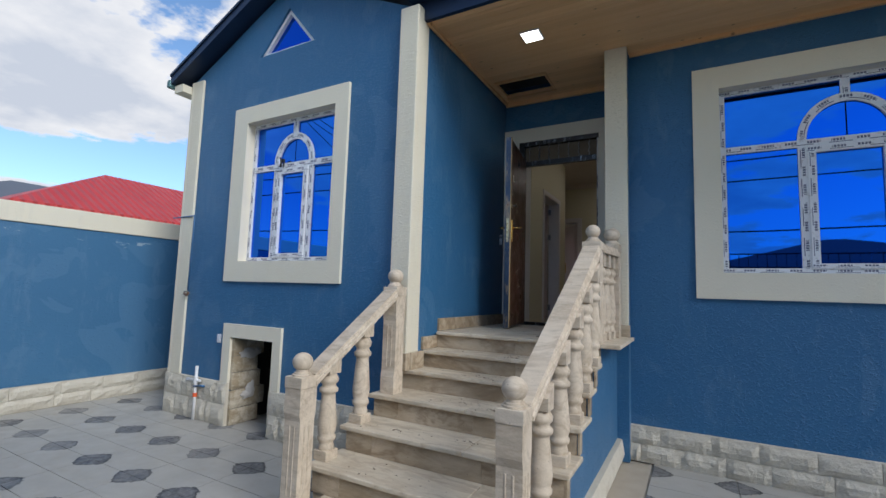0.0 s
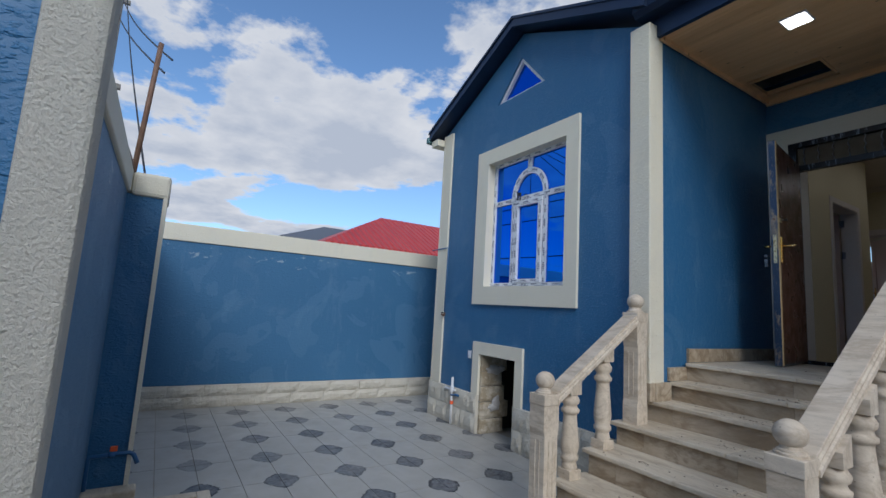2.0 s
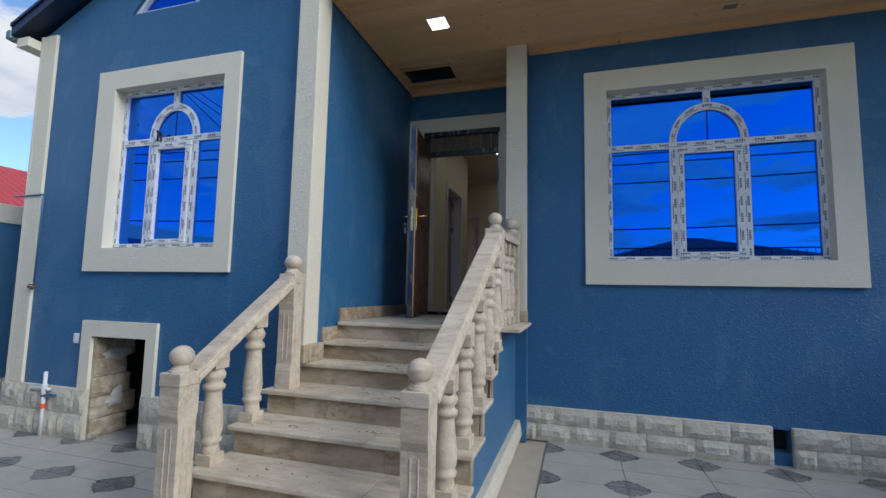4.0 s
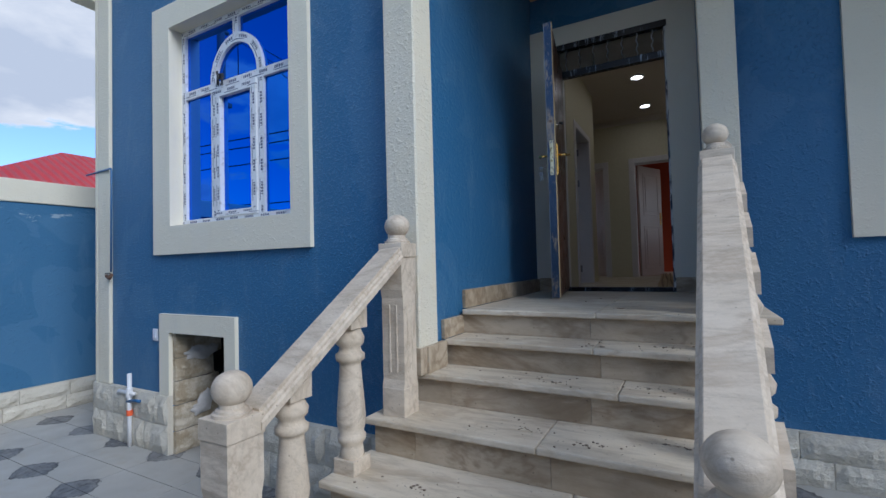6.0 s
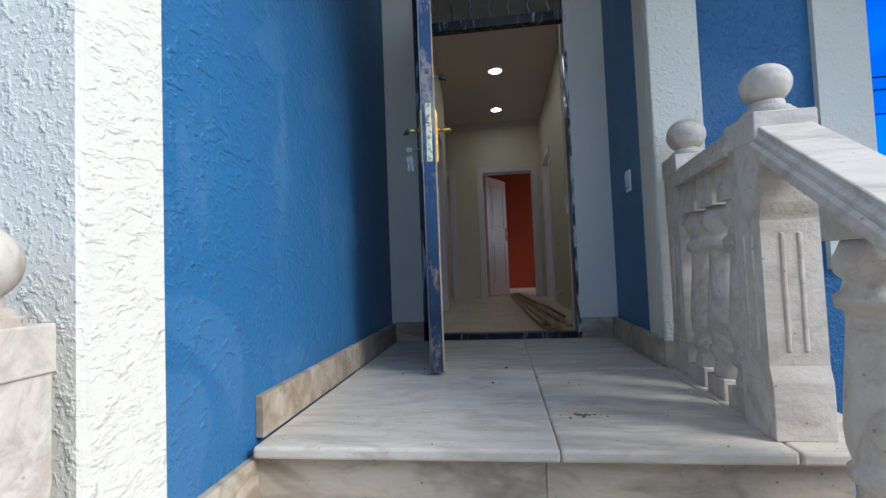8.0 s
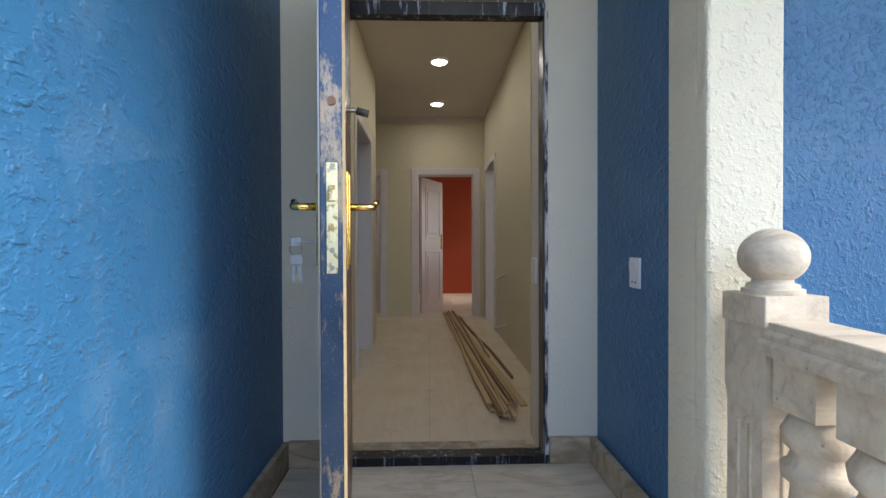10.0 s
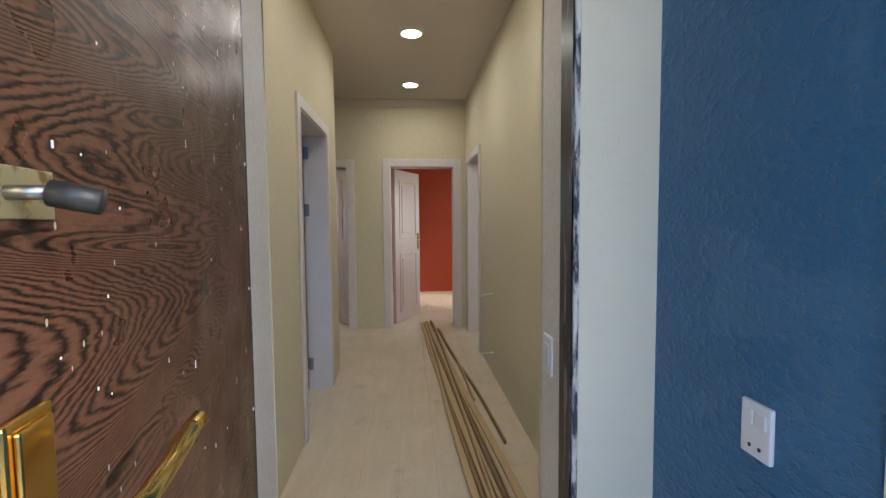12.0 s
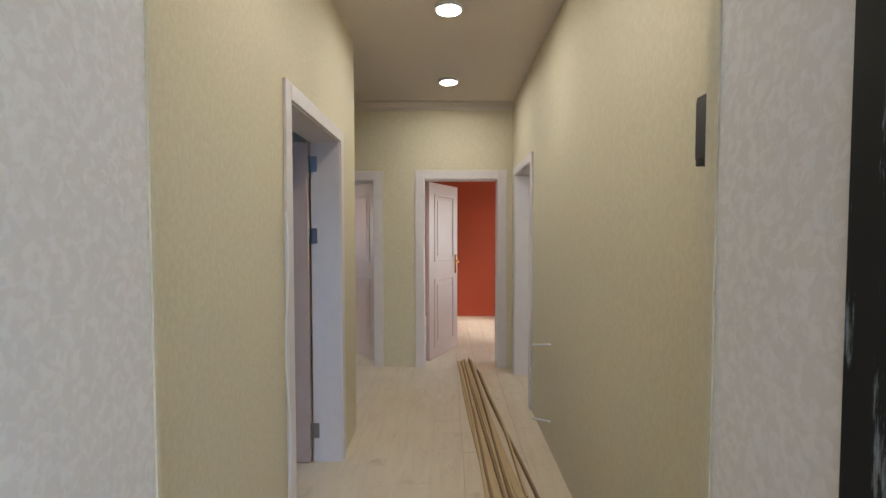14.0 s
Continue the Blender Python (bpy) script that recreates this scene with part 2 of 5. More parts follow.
PINE = Mat("varnished_pine_boards", (0.5, 0.28, 0.12), 0.38)
_v = PINE.mapping((1.2, 14, 14))
_g = PINE.mix(PINE.noise(2.5, 6, 0.6, _v, 0.6), (0.82, 0.48, 0.21), (0.92, 0.62, 0.33))
_k = PINE.vor(4.3, PINE.mapping((1.0, 2.2, 1.0)))
_g = PINE.mix(PINE.ramp(_k, (0.035, 0.85), (0.09, 0.0)), _g, (0.12, 0.045, 0.015))
_r = PINE.math("FLOOR", PINE.math("MULTIPLY", PINE.xyz()[1], 10.5))
_wn = PINE.n.new("ShaderNodeTexWhiteNoise"); _wn.noise_dimensions = "1D"
PINE.l.new(_r, _wn.inputs["W"])
PINE.color(PINE.mix(PINE.math("MULTIPLY", _wn.outputs["Value"], 0.4), _g, (0.58, 0.32, 0.14)))
PINE.bump(PINE.noise(3, 6, 0.6, _v), 0.0008)

ROOF_BLUE = Mat("dark_blue_sheet_metal", (0.012, 0.025, 0.060), 0.35, 0.3)
ROOF_BLUE.color(ROOF_BLUE.mix(ROOF_BLUE.noise(6, 5), (0.010, 0.022, 0.055), (0.02, 0.04, 0.085)))
ROOF_GREEN = Mat("weathered_green_edge_metal", (0.10, 0.20, 0.21), 0.5, 0.3)
RED_ROOF = Mat("red_profiled_roofing", (0.50, 0.035, 0.035), 0.45)
RED_ROOF.color(RED_ROOF.mix(RED_ROOF.noise(1.5, 4), (0.44, 0.03, 0.03), (0.55, 0.05, 0.045)))
BROWN_ROOF = Mat("dark_red_roofing", (0.16, 0.03, 0.025), 0.5)
GREY_ROOF = Mat("grey_roofing", (0.12, 0.13, 0.15), 0.5)
FAR_WALL = Mat("pale_render", (0.60, 0.55, 0.45), 0.9)
FAR_WALL.color(FAR_WALL.mix(FAR_WALL.noise(1.2, 5), (0.5, 0.46, 0.38), (0.66, 0.61, 0.51)))
FAR_DARK = Mat("dark_render", (0.10, 0.10, 0.11), 0.8)

GLASS = Mat("blue_mirror_glass", (0.012, 0.12, 0.62), 0.015, 1.0)
GLASS.bump(GLASS.noise(1.4, 2), 0.0006)
PVC = Mat("white_window_plastic", (0.78, 0.79, 0.80), 0.35)
_uv = PVC.n.new("ShaderNodeUVMap")
_u, _vv, _w = PVC.xyz(_uv.outputs[0])
_word = PVC.math("LESS_THAN", PVC.math("FRACT", PVC.math("MULTIPLY", _u, 6.5)), 0.55)
_let = PVC.math("GREATER_THAN", PVC.math("FRACT", PVC.math("MULTIPLY", _u, 48.0)), 0.28)
_row = PVC.math("LESS_THAN", PVC.math("ABSOLUTE", PVC.math("SUBTRACT", _vv, 0.10)), 0.17)
_row2 = PVC.math("MULTIPLY", PVC.math("LESS_THAN", PVC.math("ABSOLUTE", PVC.math("ADD", _vv, 0.22)), 0.05), PVC.math("GREATER_THAN", PVC.math("FRACT", PVC.math("MULTIPLY", _u, 4.1)), 0.4))
_bars = PVC.math("MAXIMUM", PVC.math("MULTIPLY", PVC.math("MULTIPLY", _word, _let), _row), _row2)
_dirt = PVC.ramp(PVC.noise(30, 6, 0.7), (0.55, 0.0), (0.68, 0.8))
_c = PVC.mix(PVC.math("MULTIPLY", _bars, 0.95), (0.74, 0.75, 0.77), (0.04, 0.05, 0.12))
PVC.color(PVC.mix(_dirt, _c, (0.42, 0.40, 0.37)))

DARK_METAL = Mat("chipped_black_steel", (0.02, 0.022, 0.025), 0.32, 0.6)
DARK_METAL.color(DARK_METAL.mix(DARK_METAL.ramp(DARK_METAL.noise(32, 7, 0.75, DARK_METAL.mapping((1, 1, 0.10))), (0.55, 0.0), (0.62, 0.9)), (0.018, 0.02, 0.024), (0.30, 0.36, 0.44)))
LEAF_EDGE = Mat("blue_steel_door_edge", (0.05, 0.10, 0.2), 0.35, 0.7)
_e = LEAF_EDGE.mix(LEAF_EDGE.noise(9, 5), (0.02, 0.042, 0.085), (0.065, 0.10, 0.165))
_e = LEAF_EDGE.mix(LEAF_EDGE.ramp(LEAF_EDGE.noise(11, 8, 0.75, LEAF_EDGE.mapping((1, 1, 0.4))), (0.55, 0.0), (0.62, 0.8)), _e, (0.38, 0.29, 0.20))
LEAF_EDGE.color(LEAF_EDGE.mix(LEAF_EDGE.ramp(LEAF_EDGE.vor(160), (0.07, 0.8), (0.14, 0.0)), _e, (0.5, 0.53, 0.57)))

SMEARED = Mat("white_paint_smeared_over_blue", (0.6, 0.6, 0.6), 0.6)
_sm = SMEARED.ramp(SMEARED.noise(38, 6, 0.7, SMEARED.mapping((1, 1, 0.16))), (0.46, 0.0), (0.54, 1.0))
SMEARED.color(SMEARED.mix(_sm, (0.03, 0.05, 0.09), (0.62, 0.63, 0.63))).bump(_sm, 0.002)
WENGE = Mat("dark_wood_grain_laminate", (0.1, 0.04, 0.02), 0.28)
_x, _y, _z = WENGE.xyz()
_wv = WENGE.mapping((1.0, 1.1, 6.5), (0.10, 0, 0))
_n = WENGE.noise(0.9, 2, 0.4, _wv, 0.35)
_rings = WENGE.math("FRACT", WENGE.math("MULTIPLY", WENGE.math("ADD", _n, WENGE.math("MULTIPLY", WENGE.noise(22, 3, 0.6, _wv), 0.016)), 92.0))
_line = WENGE.ramp(_rings, (0.05, 0.0), (0.35, 1.0), (0.6, 1.0), (0.95, 0.0))
_gc = WENGE.mix(_line, (0.008, 0.004, 0.003), (0.125, 0.054, 0.032))
_gc = WENGE.mix(WENGE.ramp(WENGE.noise(55, 4, 0.6, WENGE.mapping((1, 1, 8))), (0.4, 0.0), (0.7, 0.3)), _gc, (0.03, 0.012, 0.008))
_sp = WENGE.ramp(WENGE.vor(26, WENGE.mapping((1, 1.6, 0.8))), (0.05, 1.0), (0.075, 0.0))
_sc = WENGE.ramp(WENGE.noise(4.0, 8, 0.7, WENGE.mapping((1, 2.2, 0.7)), 0.4), (0.60, 0.0), (0.74, 0.7))
WENGE.color(WENGE.mix(WENGE.math("MAXIMUM", _sp, WENGE.math("MULTIPLY", _sc, 0.5)), _gc, (0.42, 0.37, 0.33)))
WENGE.rough(WENGE.ramp(WENGE.noise(7, 6), (0.35, 0.26), (0.7, 0.48)))
WENGE.b.inputs["Specular IOR Level"].default_value = 0.3
WENGE.bump(WENGE.noise(5, 4), 0.003)

BRASS = Mat("polished_brass", (0.80, 0.52, 0.16), 0.18, 1.0)
PLATE = Mat("worn_brass_lock_plate", (0.66, 0.60, 0.38), 0.35, 0.9)
PLATE.color(PLATE.mix(PLATE.ramp(PLATE.noise(60, 6), (0.5, 0.0), (0.6, 1.0)), (0.68, 0.62, 0.40), (0.35, 0.25, 0.12)))
STEEL = Mat("steel", (0.30, 0.30, 0.31), 0.38, 1.0)
BLACK = Mat("black_plastic", (0.02, 0.02, 0.022), 0.45)
WHITE_PL = Mat("white_switch_plastic", (0.75, 0.76, 0.80), 0.3)

WALLP = Mat("yellow_green_wallpaper", (0.58, 0.55, 0.40), 0.75)
_w0 = WALLP.noise(70, 4, 0.6, WALLP.mapping((1, 1, 0.7)))
WALLP.color(WALLP.mix(WALLP.ramp(_w0, (0.4, 0.0), (0.65, 1.0)), (0.59, 0.53, 0.375), (0.64, 0.58, 0.42)))
WALLP.bump(_w0, 0.0003)
REVEAL = Mat("pale_textured_wallpaper", (0.62, 0.58, 0.53), 0.7)
_w1 = REVEAL.ramp(REVEAL.noise(55, 3, 0.55, dist=0.5), (0.45, 0.0), (0.6, 1.0))
REVEAL.color(REVEAL.mix(_w1, (0.70, 0.67, 0.635), (0.76, 0.74, 0.71)))
REVEAL.bump(_w1, 0.0003)
CEIL = Mat("matt_ceiling_paint", (0.66, 0.60, 0.52), 0.85)
CEIL.color(CEIL.mix(CEIL.noise(1.5, 4), (0.60, 0.535, 0.475), (0.66, 0.60, 0.54)))
RED_WALL = Mat("brick_red_wallpaper", (0.42, 0.055, 0.02), 0.8)
RED_WALL.color(RED_WALL.mix(RED_WALL.noise(18, 6, 0.6), (0.30, 0.040, 0.010), (0.38, 0.055, 0.015)))
CASING = Mat("white_pink_door_casing", (0.66, 0.61, 0.60), 0.45)
CASING.color(CASING.mix(CASING.noise(14, 5), (0.62, 0.57, 0.56), (0.70, 0.65, 0.645)))
DOOR_PINK = Mat("pinkish_white_door_film", (0.60, 0.47, 0.42), 0.4)
DOOR_PINK.color(DOOR_PINK.mix(DOOR_PINK.noise(3, 5), (0.50, 0.375, 0.32), (0.58, 0.455, 0.40)))

LAM = Mat("dusty_pale_laminate", (0.55, 0.46, 0.33), 0.5)
_off = LAM.math("MULTIPLY", LAM.random(), 9.0)
_cb = LAM.n.new("ShaderNodeCombineXYZ"); LAM.l.new(_off, _cb.inputs[1]); LAM.l.new(_off, _cb.inputs[0])
_av = LAM.n.new("ShaderNodeVectorMath"); _av.operation = "ADD"; LAM.l.new(LAM.pos, _av.inputs[0]); LAM.l.new(_cb.outputs[0], _av.inputs[1])
_lv = LAM.mapping((9, 1.3, 1), (0, 0, 0), _av.outputs[0])
_lc = LAM.mix(LAM.noise(2.2, 7, 0.62, _lv, 0.6), (0.54, 0.435, 0.295), (0.72, 0.63, 0.485))
_lc = LAM.mix(LAM.ramp(LAM.noise(2.0, 5, 0.7, _lv, 1.4), (0.66, 0.0), (0.72, 0.5)), _lc, (0.38, 0.28, 0.16))
_st = LAM.ramp(LAM.noise(5.0, 8, 0.75), (0.58, 0.0), (0.72, 0.6))
_lc = LAM.mix(_st, _lc, (0.34, 0.27, 0.18))
_sp2 = LAM.ramp(LAM.vor(19), (0.045, 0.8), (0.075, 0.0))
LAM.color(LAM.mix(_sp2, _lc, (0.16, 0.11, 0.07)))
LAM.rough(LAM.ramp(LAM.noise(3.5, 6), (0.35, 0.28), (0.7, 0.6)))
STRIP = Mat("raw_wood_strip", (0.50, 0.36, 0.18), 0.6)
STRIP.color(STRIP.mix(STRIP.noise(4, 6, 0.6, STRIP.mapping((12, 0.8, 12))), (0.40, 0.27, 0.12), (0.62, 0.47, 0.27)))
STRIP_DARK = Mat("brown_stained_wood_strip", (0.26, 0.155, 0.08), 0.55)
STRIP_DARK.color(STRIP_DARK.mix(STRIP_DARK.noise(4, 6, 0.6, STRIP_DARK.mapping((12, 0.8, 12))), (0.16, 0.09, 0.04), (0.36, 0.22, 0.115)))
BROWN_PANEL = Mat("dull_brown_panel", (0.13, 0.10, 0.07), 0.7)
BROWN_PANEL.color(BROWN_PANEL.mix(BROWN_PANEL.noise(14, 5), (0.09, 0.07, 0.045), (0.17, 0.135, 0.095)))
PATCH = Mat("white_plaster_patch", (0.62, 0.60, 0.56), 0.9)
PATCH.color(PATCH.mix(PATCH.noise(14, 6, 0.7), (0.42, 0.39, 0.35), (0.70, 0.68, 0.65))).bump(PATCH.noise(40, 5, 0.7), 0.006)
CUBE = Mat("rough_limestone_block", (0.5, 0.42, 0.3), 0.95)
CUBE.color(CUBE.mix(CUBE.ramp(CUBE.noise(5, 6, 0.7), (0.45, 0.0), (0.62, 1.0)), (0.36, 0.29, 0.19), (0.62, 0.55, 0.43)))
CUBE.bump(CUBE.noise(18, 6, 0.7), 0.02)
CRUMB = Mat("dark_dirt_crumbs", (0.20, 0.16, 0.12), 0.95)
MORTAR = Mat("grey_mortar", (0.22, 0.21, 0.19), 0.95)
PIPE_BLUE = Mat("blue_painted_pipe", (0.03, 0.12, 0.27), 0.4)
PIPE_WHITE = Mat("white_water_pipe", (0.72, 0.72, 0.72), 0.35)
ORANGE = Mat("orange_valve_handle", (0.80, 0.13, 0.04), 0.4)
RUST = Mat("rusty_steel_pipe", (0.20, 0.10, 0.06), 0.7, 0.4)
RUST.color(RUST.mix(RUST.noise(12, 6), (0.14, 0.06, 0.035), (0.30, 0.20, 0.14)))
CABLE = Mat("black_cable", (0.015, 0.015, 0.015), 0.5)
# near-black base colour that stands for darkness inside unlit spaces
VOID = Mat("unlit_space_black", (0.02, 0.018, 0.015), 0.95)
LAMP_GLOW = Mat("lit_lamp_panel", (1, 1, 1), 0.4)
LAMP_GLOW.b.inputs["Emission Color"].default_value = (1.0, 0.97, 0.92, 1)
LAMP_GLOW.b.inputs["Emission Strength"].default_value = 6.0

# ---- mesh helpers ----


def part(name, bm, mat, parent=None, label="", kind="", smooth=False, category="", group=""):
    me = bpy.data.meshes.new(name)
    bmesh.ops.recalc_face_normals(bm, faces=bm.faces)
    bm.to_mesh(me)
    bm.free()
    me.materials.append(mat.m)
    if smooth:
        me.polygons.foreach_set("use_smooth", [True] * len(me.polygons))
    ob = new(name, me)
    ob.parent = parent
    return tagged(ob, label, category, group, kind)


def thing(name, at, label, category, group=""):
    ob = new(name)
    ob.location = at
    ob.empty_display_size = 0.1
    return tagged(ob, label, category, group)


def box(bm, x0, y0, z0, x1, y1, z1, bevel=0.0):
    r = bmesh.ops.create_cube(bm, size=1.0)
    vs = r["verts"]
    for v in vs:
        v.co = ((x0 + x1) / 2 + v.co.x * (x1 - x0), (y0 + y1) / 2 + v.co.y * (y1 - y0), (z0 + z1) / 2 + v.co.z * (z1 - z0))
    if bevel:
        es = list({e for v in vs for e in v.link_edges})
        bmesh.ops.bevel(bm, geom=es, offset=bevel, segments=2, affect="EDGES", profile=0.5)
    return bm


def B(*args, bevel=0.0):
    return box(bmesh.new(), *args, bevel=bevel)


def prism(bm, pts, axis, a0, a1):
    """A flat polygon drawn out along an axis. pts give the other two axes in order."""
    def co(p, a):
        return {"x": (a, p[0], p[1]), "y": (p[0], a, p[1]), "z": (p[0], p[1], a)}[axis]
    lo = [bm.verts.new(co(p, a0)) for p in pts]
    hi = [bm.verts.new(co(p, a1)) for p in pts]
    bm.faces.new(lo)
    bm.faces.new(hi[::-1])
    n = len(pts)
    for i in range(n):
        bm.faces.new((lo[i], lo[(i + 1) % n], hi[(i + 1) % n], hi[i]))
    return bm


def lathe(bm, profile, at=(0, 0, 0), seg=20, squash=1.0):
    rings = []
    for z, r in profile:
        rings.append([bm.verts.new((at[0] + r * math.cos(2 * math.pi * i / seg), at[1] + r * math.sin(2 * math.pi * i / seg), at[2] + z)) for i in range(seg)])
    for a, b in zip(rings, rings[1:]):
        for i in range(seg):
            bm.faces.new((a[i], a[(i + 1) % seg], b[(i + 1) % seg], b[i]))
    bm.faces.new(rings[0][::-1])
    bm.faces.new(rings[-1])
    return bm


def tube(bm, pts, r, seg=8):
    pts = [Vector(p) for p in pts]
    rings = []
    for i, p in enumerate(pts):
        d = (pts[min(i + 1, len(pts) - 1)] - pts[max(i - 1, 0)]).normalized()
        a = d.orthogonal().normalized() if i == 0 else (a - d * a.dot(d)).normalized()
        b = d.cross(a)
        rings.append([bm.verts.new(p + (a * math.cos(2 * math.pi * k / seg) + b * math.sin(2 * math.pi * k / seg)) * r) for k in range(seg)])
    for s, e in zip(rings, rings[1:]):
        for k in range(seg):
            bm.faces.new((s[k], s[(k + 1) % seg], e[(k + 1) % seg], e[k]))
    bm.faces.new(rings[0][::-1])
    bm.faces.new(rings[-1])
    return bm


def holed(bm, u0, u1, z0, z1, holes, put):
    """A wall in its own plane, cut up round rectangular holes; put(u0, z0, u1, z1) adds one block."""
    us = sorted({u0, u1, *[h[0] for h in holes], *[h[2] for h in holes]})
    for a, b in zip(us, us[1:]):
        cuts = sorted((max(h[1], z0), min(h[3], z1)) for h in holes if h[0] < (a + b) / 2 < h[2])
        z = z0
        for lo, hi in cuts:
            if lo > z + 1e-6:
                put(a, z, b, lo)
            z = max(z, hi)
        if z1 > z + 1e-6:
            put(a, z, b, z1)
    return bm


def wall_x(name, x0, x1, z0, z1, y0, y1, mat, holes=(), label=""):
    """A wall that runs along x, from y0 to y1 thick."""
    bm = bmesh.new()
    holed(bm, x0, x1, z0, z1, holes, lambda a, b, c, d: box(bm, a, y0, b, c, y1, d))
    return part(name, bm, mat, None, label, "structure")


def wall_y(name, y0, y1, z0, z1, x0, x1, mat, holes=(), label=""):
    """A wall that runs along y, from x0 to x1 thick."""
    bm = bmesh.new()
    holed(bm, y0, y1, z0, z1, holes, lambda a, b, c, d: box(bm, x0, a, b, x1, c, d))
    return part(name, bm, mat, None, label, "structure")


# ---- the house: main volumes ----
FLOOR, CEILZ, SOFFIT = 1.04, 3.695, 3.78
WING_L, WING_R = -3.90, -0.695
FAC = 1.40          # main facade
DOORWALL = 2.0      # face of the recessed entrance wall

# wing front wall with its window, cellar hatch and gable
bm = bmesh.new()
holed(bm, WING_L, WING_R, 0.0, 3.86, [(-2.87, 1.665, -1.595, 3.185), (-2.88, -0.1, -2.25, 0.893)], lambda a, b, c, d: box(bm, a, 0.0, b, c, 0.25, d))
A_, B_, C_ = (WING_L, 3.86), (WING_R, 3.86), (-2.33, 4.64)
a_, b_, c_ = (-2.775, 3.905), (-1.965, 3.905), (-2.36, 4.36)
for quad in ((A_, B_, b_, a_), (B_, C_, c_, b_), (C_, A_, a_, c_)):
    prism(bm, quad, "y", 0.0, 0.25)
part("wall_wing_front", bm, BLUE, None, "blue painted gable wall in rough plaster", "structure")
wall_y("wall_wing_nook", 0.25, DOORWALL, 0.0, 3.86, -0.93, WING_R, BLUE, label="blue painted side wall of the entrance nook")
wall_y("wall_wing_outer", 0.25, 6.4, 0.0, 3.86, WING_L, WING_L + 0.25, BLUE, label="blue painted outer side wall")
wall_x("wall_facade", 0.80, 6.2, 0.0, 3.95, FAC, FAC + 0.25, BLUE, [(1.525, 1.645, 3.295, 3.295), (2.77, 0.10, 2.90, 0.28)], "blue painted front wall with a large window")
wall_y("wall_nook_short", 1.27, DOORWALL, 0.0, 3.95, 0.62, 0.80, BLUE, label="short blue side wall with a socket")
wall_x("wall_entrance", -0.93, 0.80, 0.0, 3.95, DOORWALL, 2.35, BLUE, [(-0.50, FLOOR - 0.03, 0.44, 3.26)], "blue wall round the entrance door")

# corner strips
CS = [("corner_strip_wing_outer", WING_L, -0.03, 0.43, -3.71, 0.0, 3.84), ("corner_strip_nook_front", 0.607, 1.22, 1.08, 0.806, 1.27, SOFFIT)]
for n, *d in CS:
    part("trim", B(*d, bevel=0.008), CREAM_ROUGH, None, "cream painted corner strip", "structure")
bm = bmesh.new()
prism(bm, [(-0.866, -0.067), (-0.858, -0.075), (-0.686, -0.075), (-0.678, -0.067), (-0.678, 0.10), (-0.695, 0.10), (-0.695, 0.0), (-0.866, 0.0)], "z", 0.93, 3.86)
part("trim", bm, CREAM_ROUGH, None, "cream painted corner pillar beside the steps", "structure")
part("trim", B(0.607, 1.27, 1.08, 0.62, 1.40, SOFFIT), CREAM_ROUGH, None, "cream painted strip on the nook corner", "structure")
part("trim", B(-3.93, -0.03, 0.43, -3.90, 0.25, 3.84), CREAM, None, "cream painted corner strip", "structure")


def trim_frame(x0, z0, x1, z1, ix0, iz0, ix1, iz1, y, depth, mat, label, legs=False):
    bm = bmesh.new()
    box(bm, x0, y - 0.03, iz1, x1, y, z1)
    if not legs:
        box(bm, x0, y - 0.03, z0, x1, y, iz0)
        zz = iz0
    else:
        zz = z0
    box(bm, x0, y - 0.03, zz, ix0, y, iz1)
    box(bm, ix1, y - 0.03, zz, x1, y, iz1)
    # plastered reveal
    box(bm, ix0 - 0.02, y, iz0 - 0.02, ix0, y + depth, iz1 + 0.02)
    box(bm, ix1, y, iz0 - 0.02, ix1 + 0.02, y + depth, iz1 + 0.02)
    box(bm, ix0, y, iz1, ix1, y + depth, iz1 + 0.02)
    if not legs:
        box(bm, ix0, y, iz0 - 0.02, ix1, y + depth, iz0)
    return part("trim", bm, mat, None, label, "structure")


trim_frame(-3.07, 1.47, -1.45, 3.35, -2.855, 1.68, -1.61, 3.17, 0.0, 0.14, CREAM, "cream painted window surround")
trim_frame(1.335, 1.44, 3.485, 3.48, 1.54, 1.66, 3.28, 3.28, FAC, 0.14, CREAM, "cream painted window surround")
trim_frame(-3.0, 0.43, -2.14, 1.03, -2.88, 0.43, -2.25, 0.893, 0.0, 0.01, CREAM, "cream painted surround of the cellar hatch", True)
trim_frame(-0.695, 1.19, 0.62, 3.42, -0.47, 1.19, 0.411, 3.24, DOORWALL + 0.018, 0.002, CREAM_FLAT, "pale painted surround of the entrance door", True)


def uvbar(bm, x0, z0, x1, z1, y0, y1):
    """A frame bar whose film runs along its length."""
    uvl = bm.loops.layers.uv.verify()
    before = set(bm.faces)
    box(bm, x0, y0, z0, x1, y1, z1)
    along = 0 if (x1 - x0) > (z1 - z0) else 2
    for f in bm.faces:
        if f in before:
            continue
        for lp in f.loops:
            c = lp.vert.co
            if along == 0:
                lp[uvl].uv = (c.x, (c.z - z0) / (z1 - z0) - 0.5)
            else:
                lp[uvl].uv = (c.z, (c.x - x0) / (x1 - x0) - 0.5)


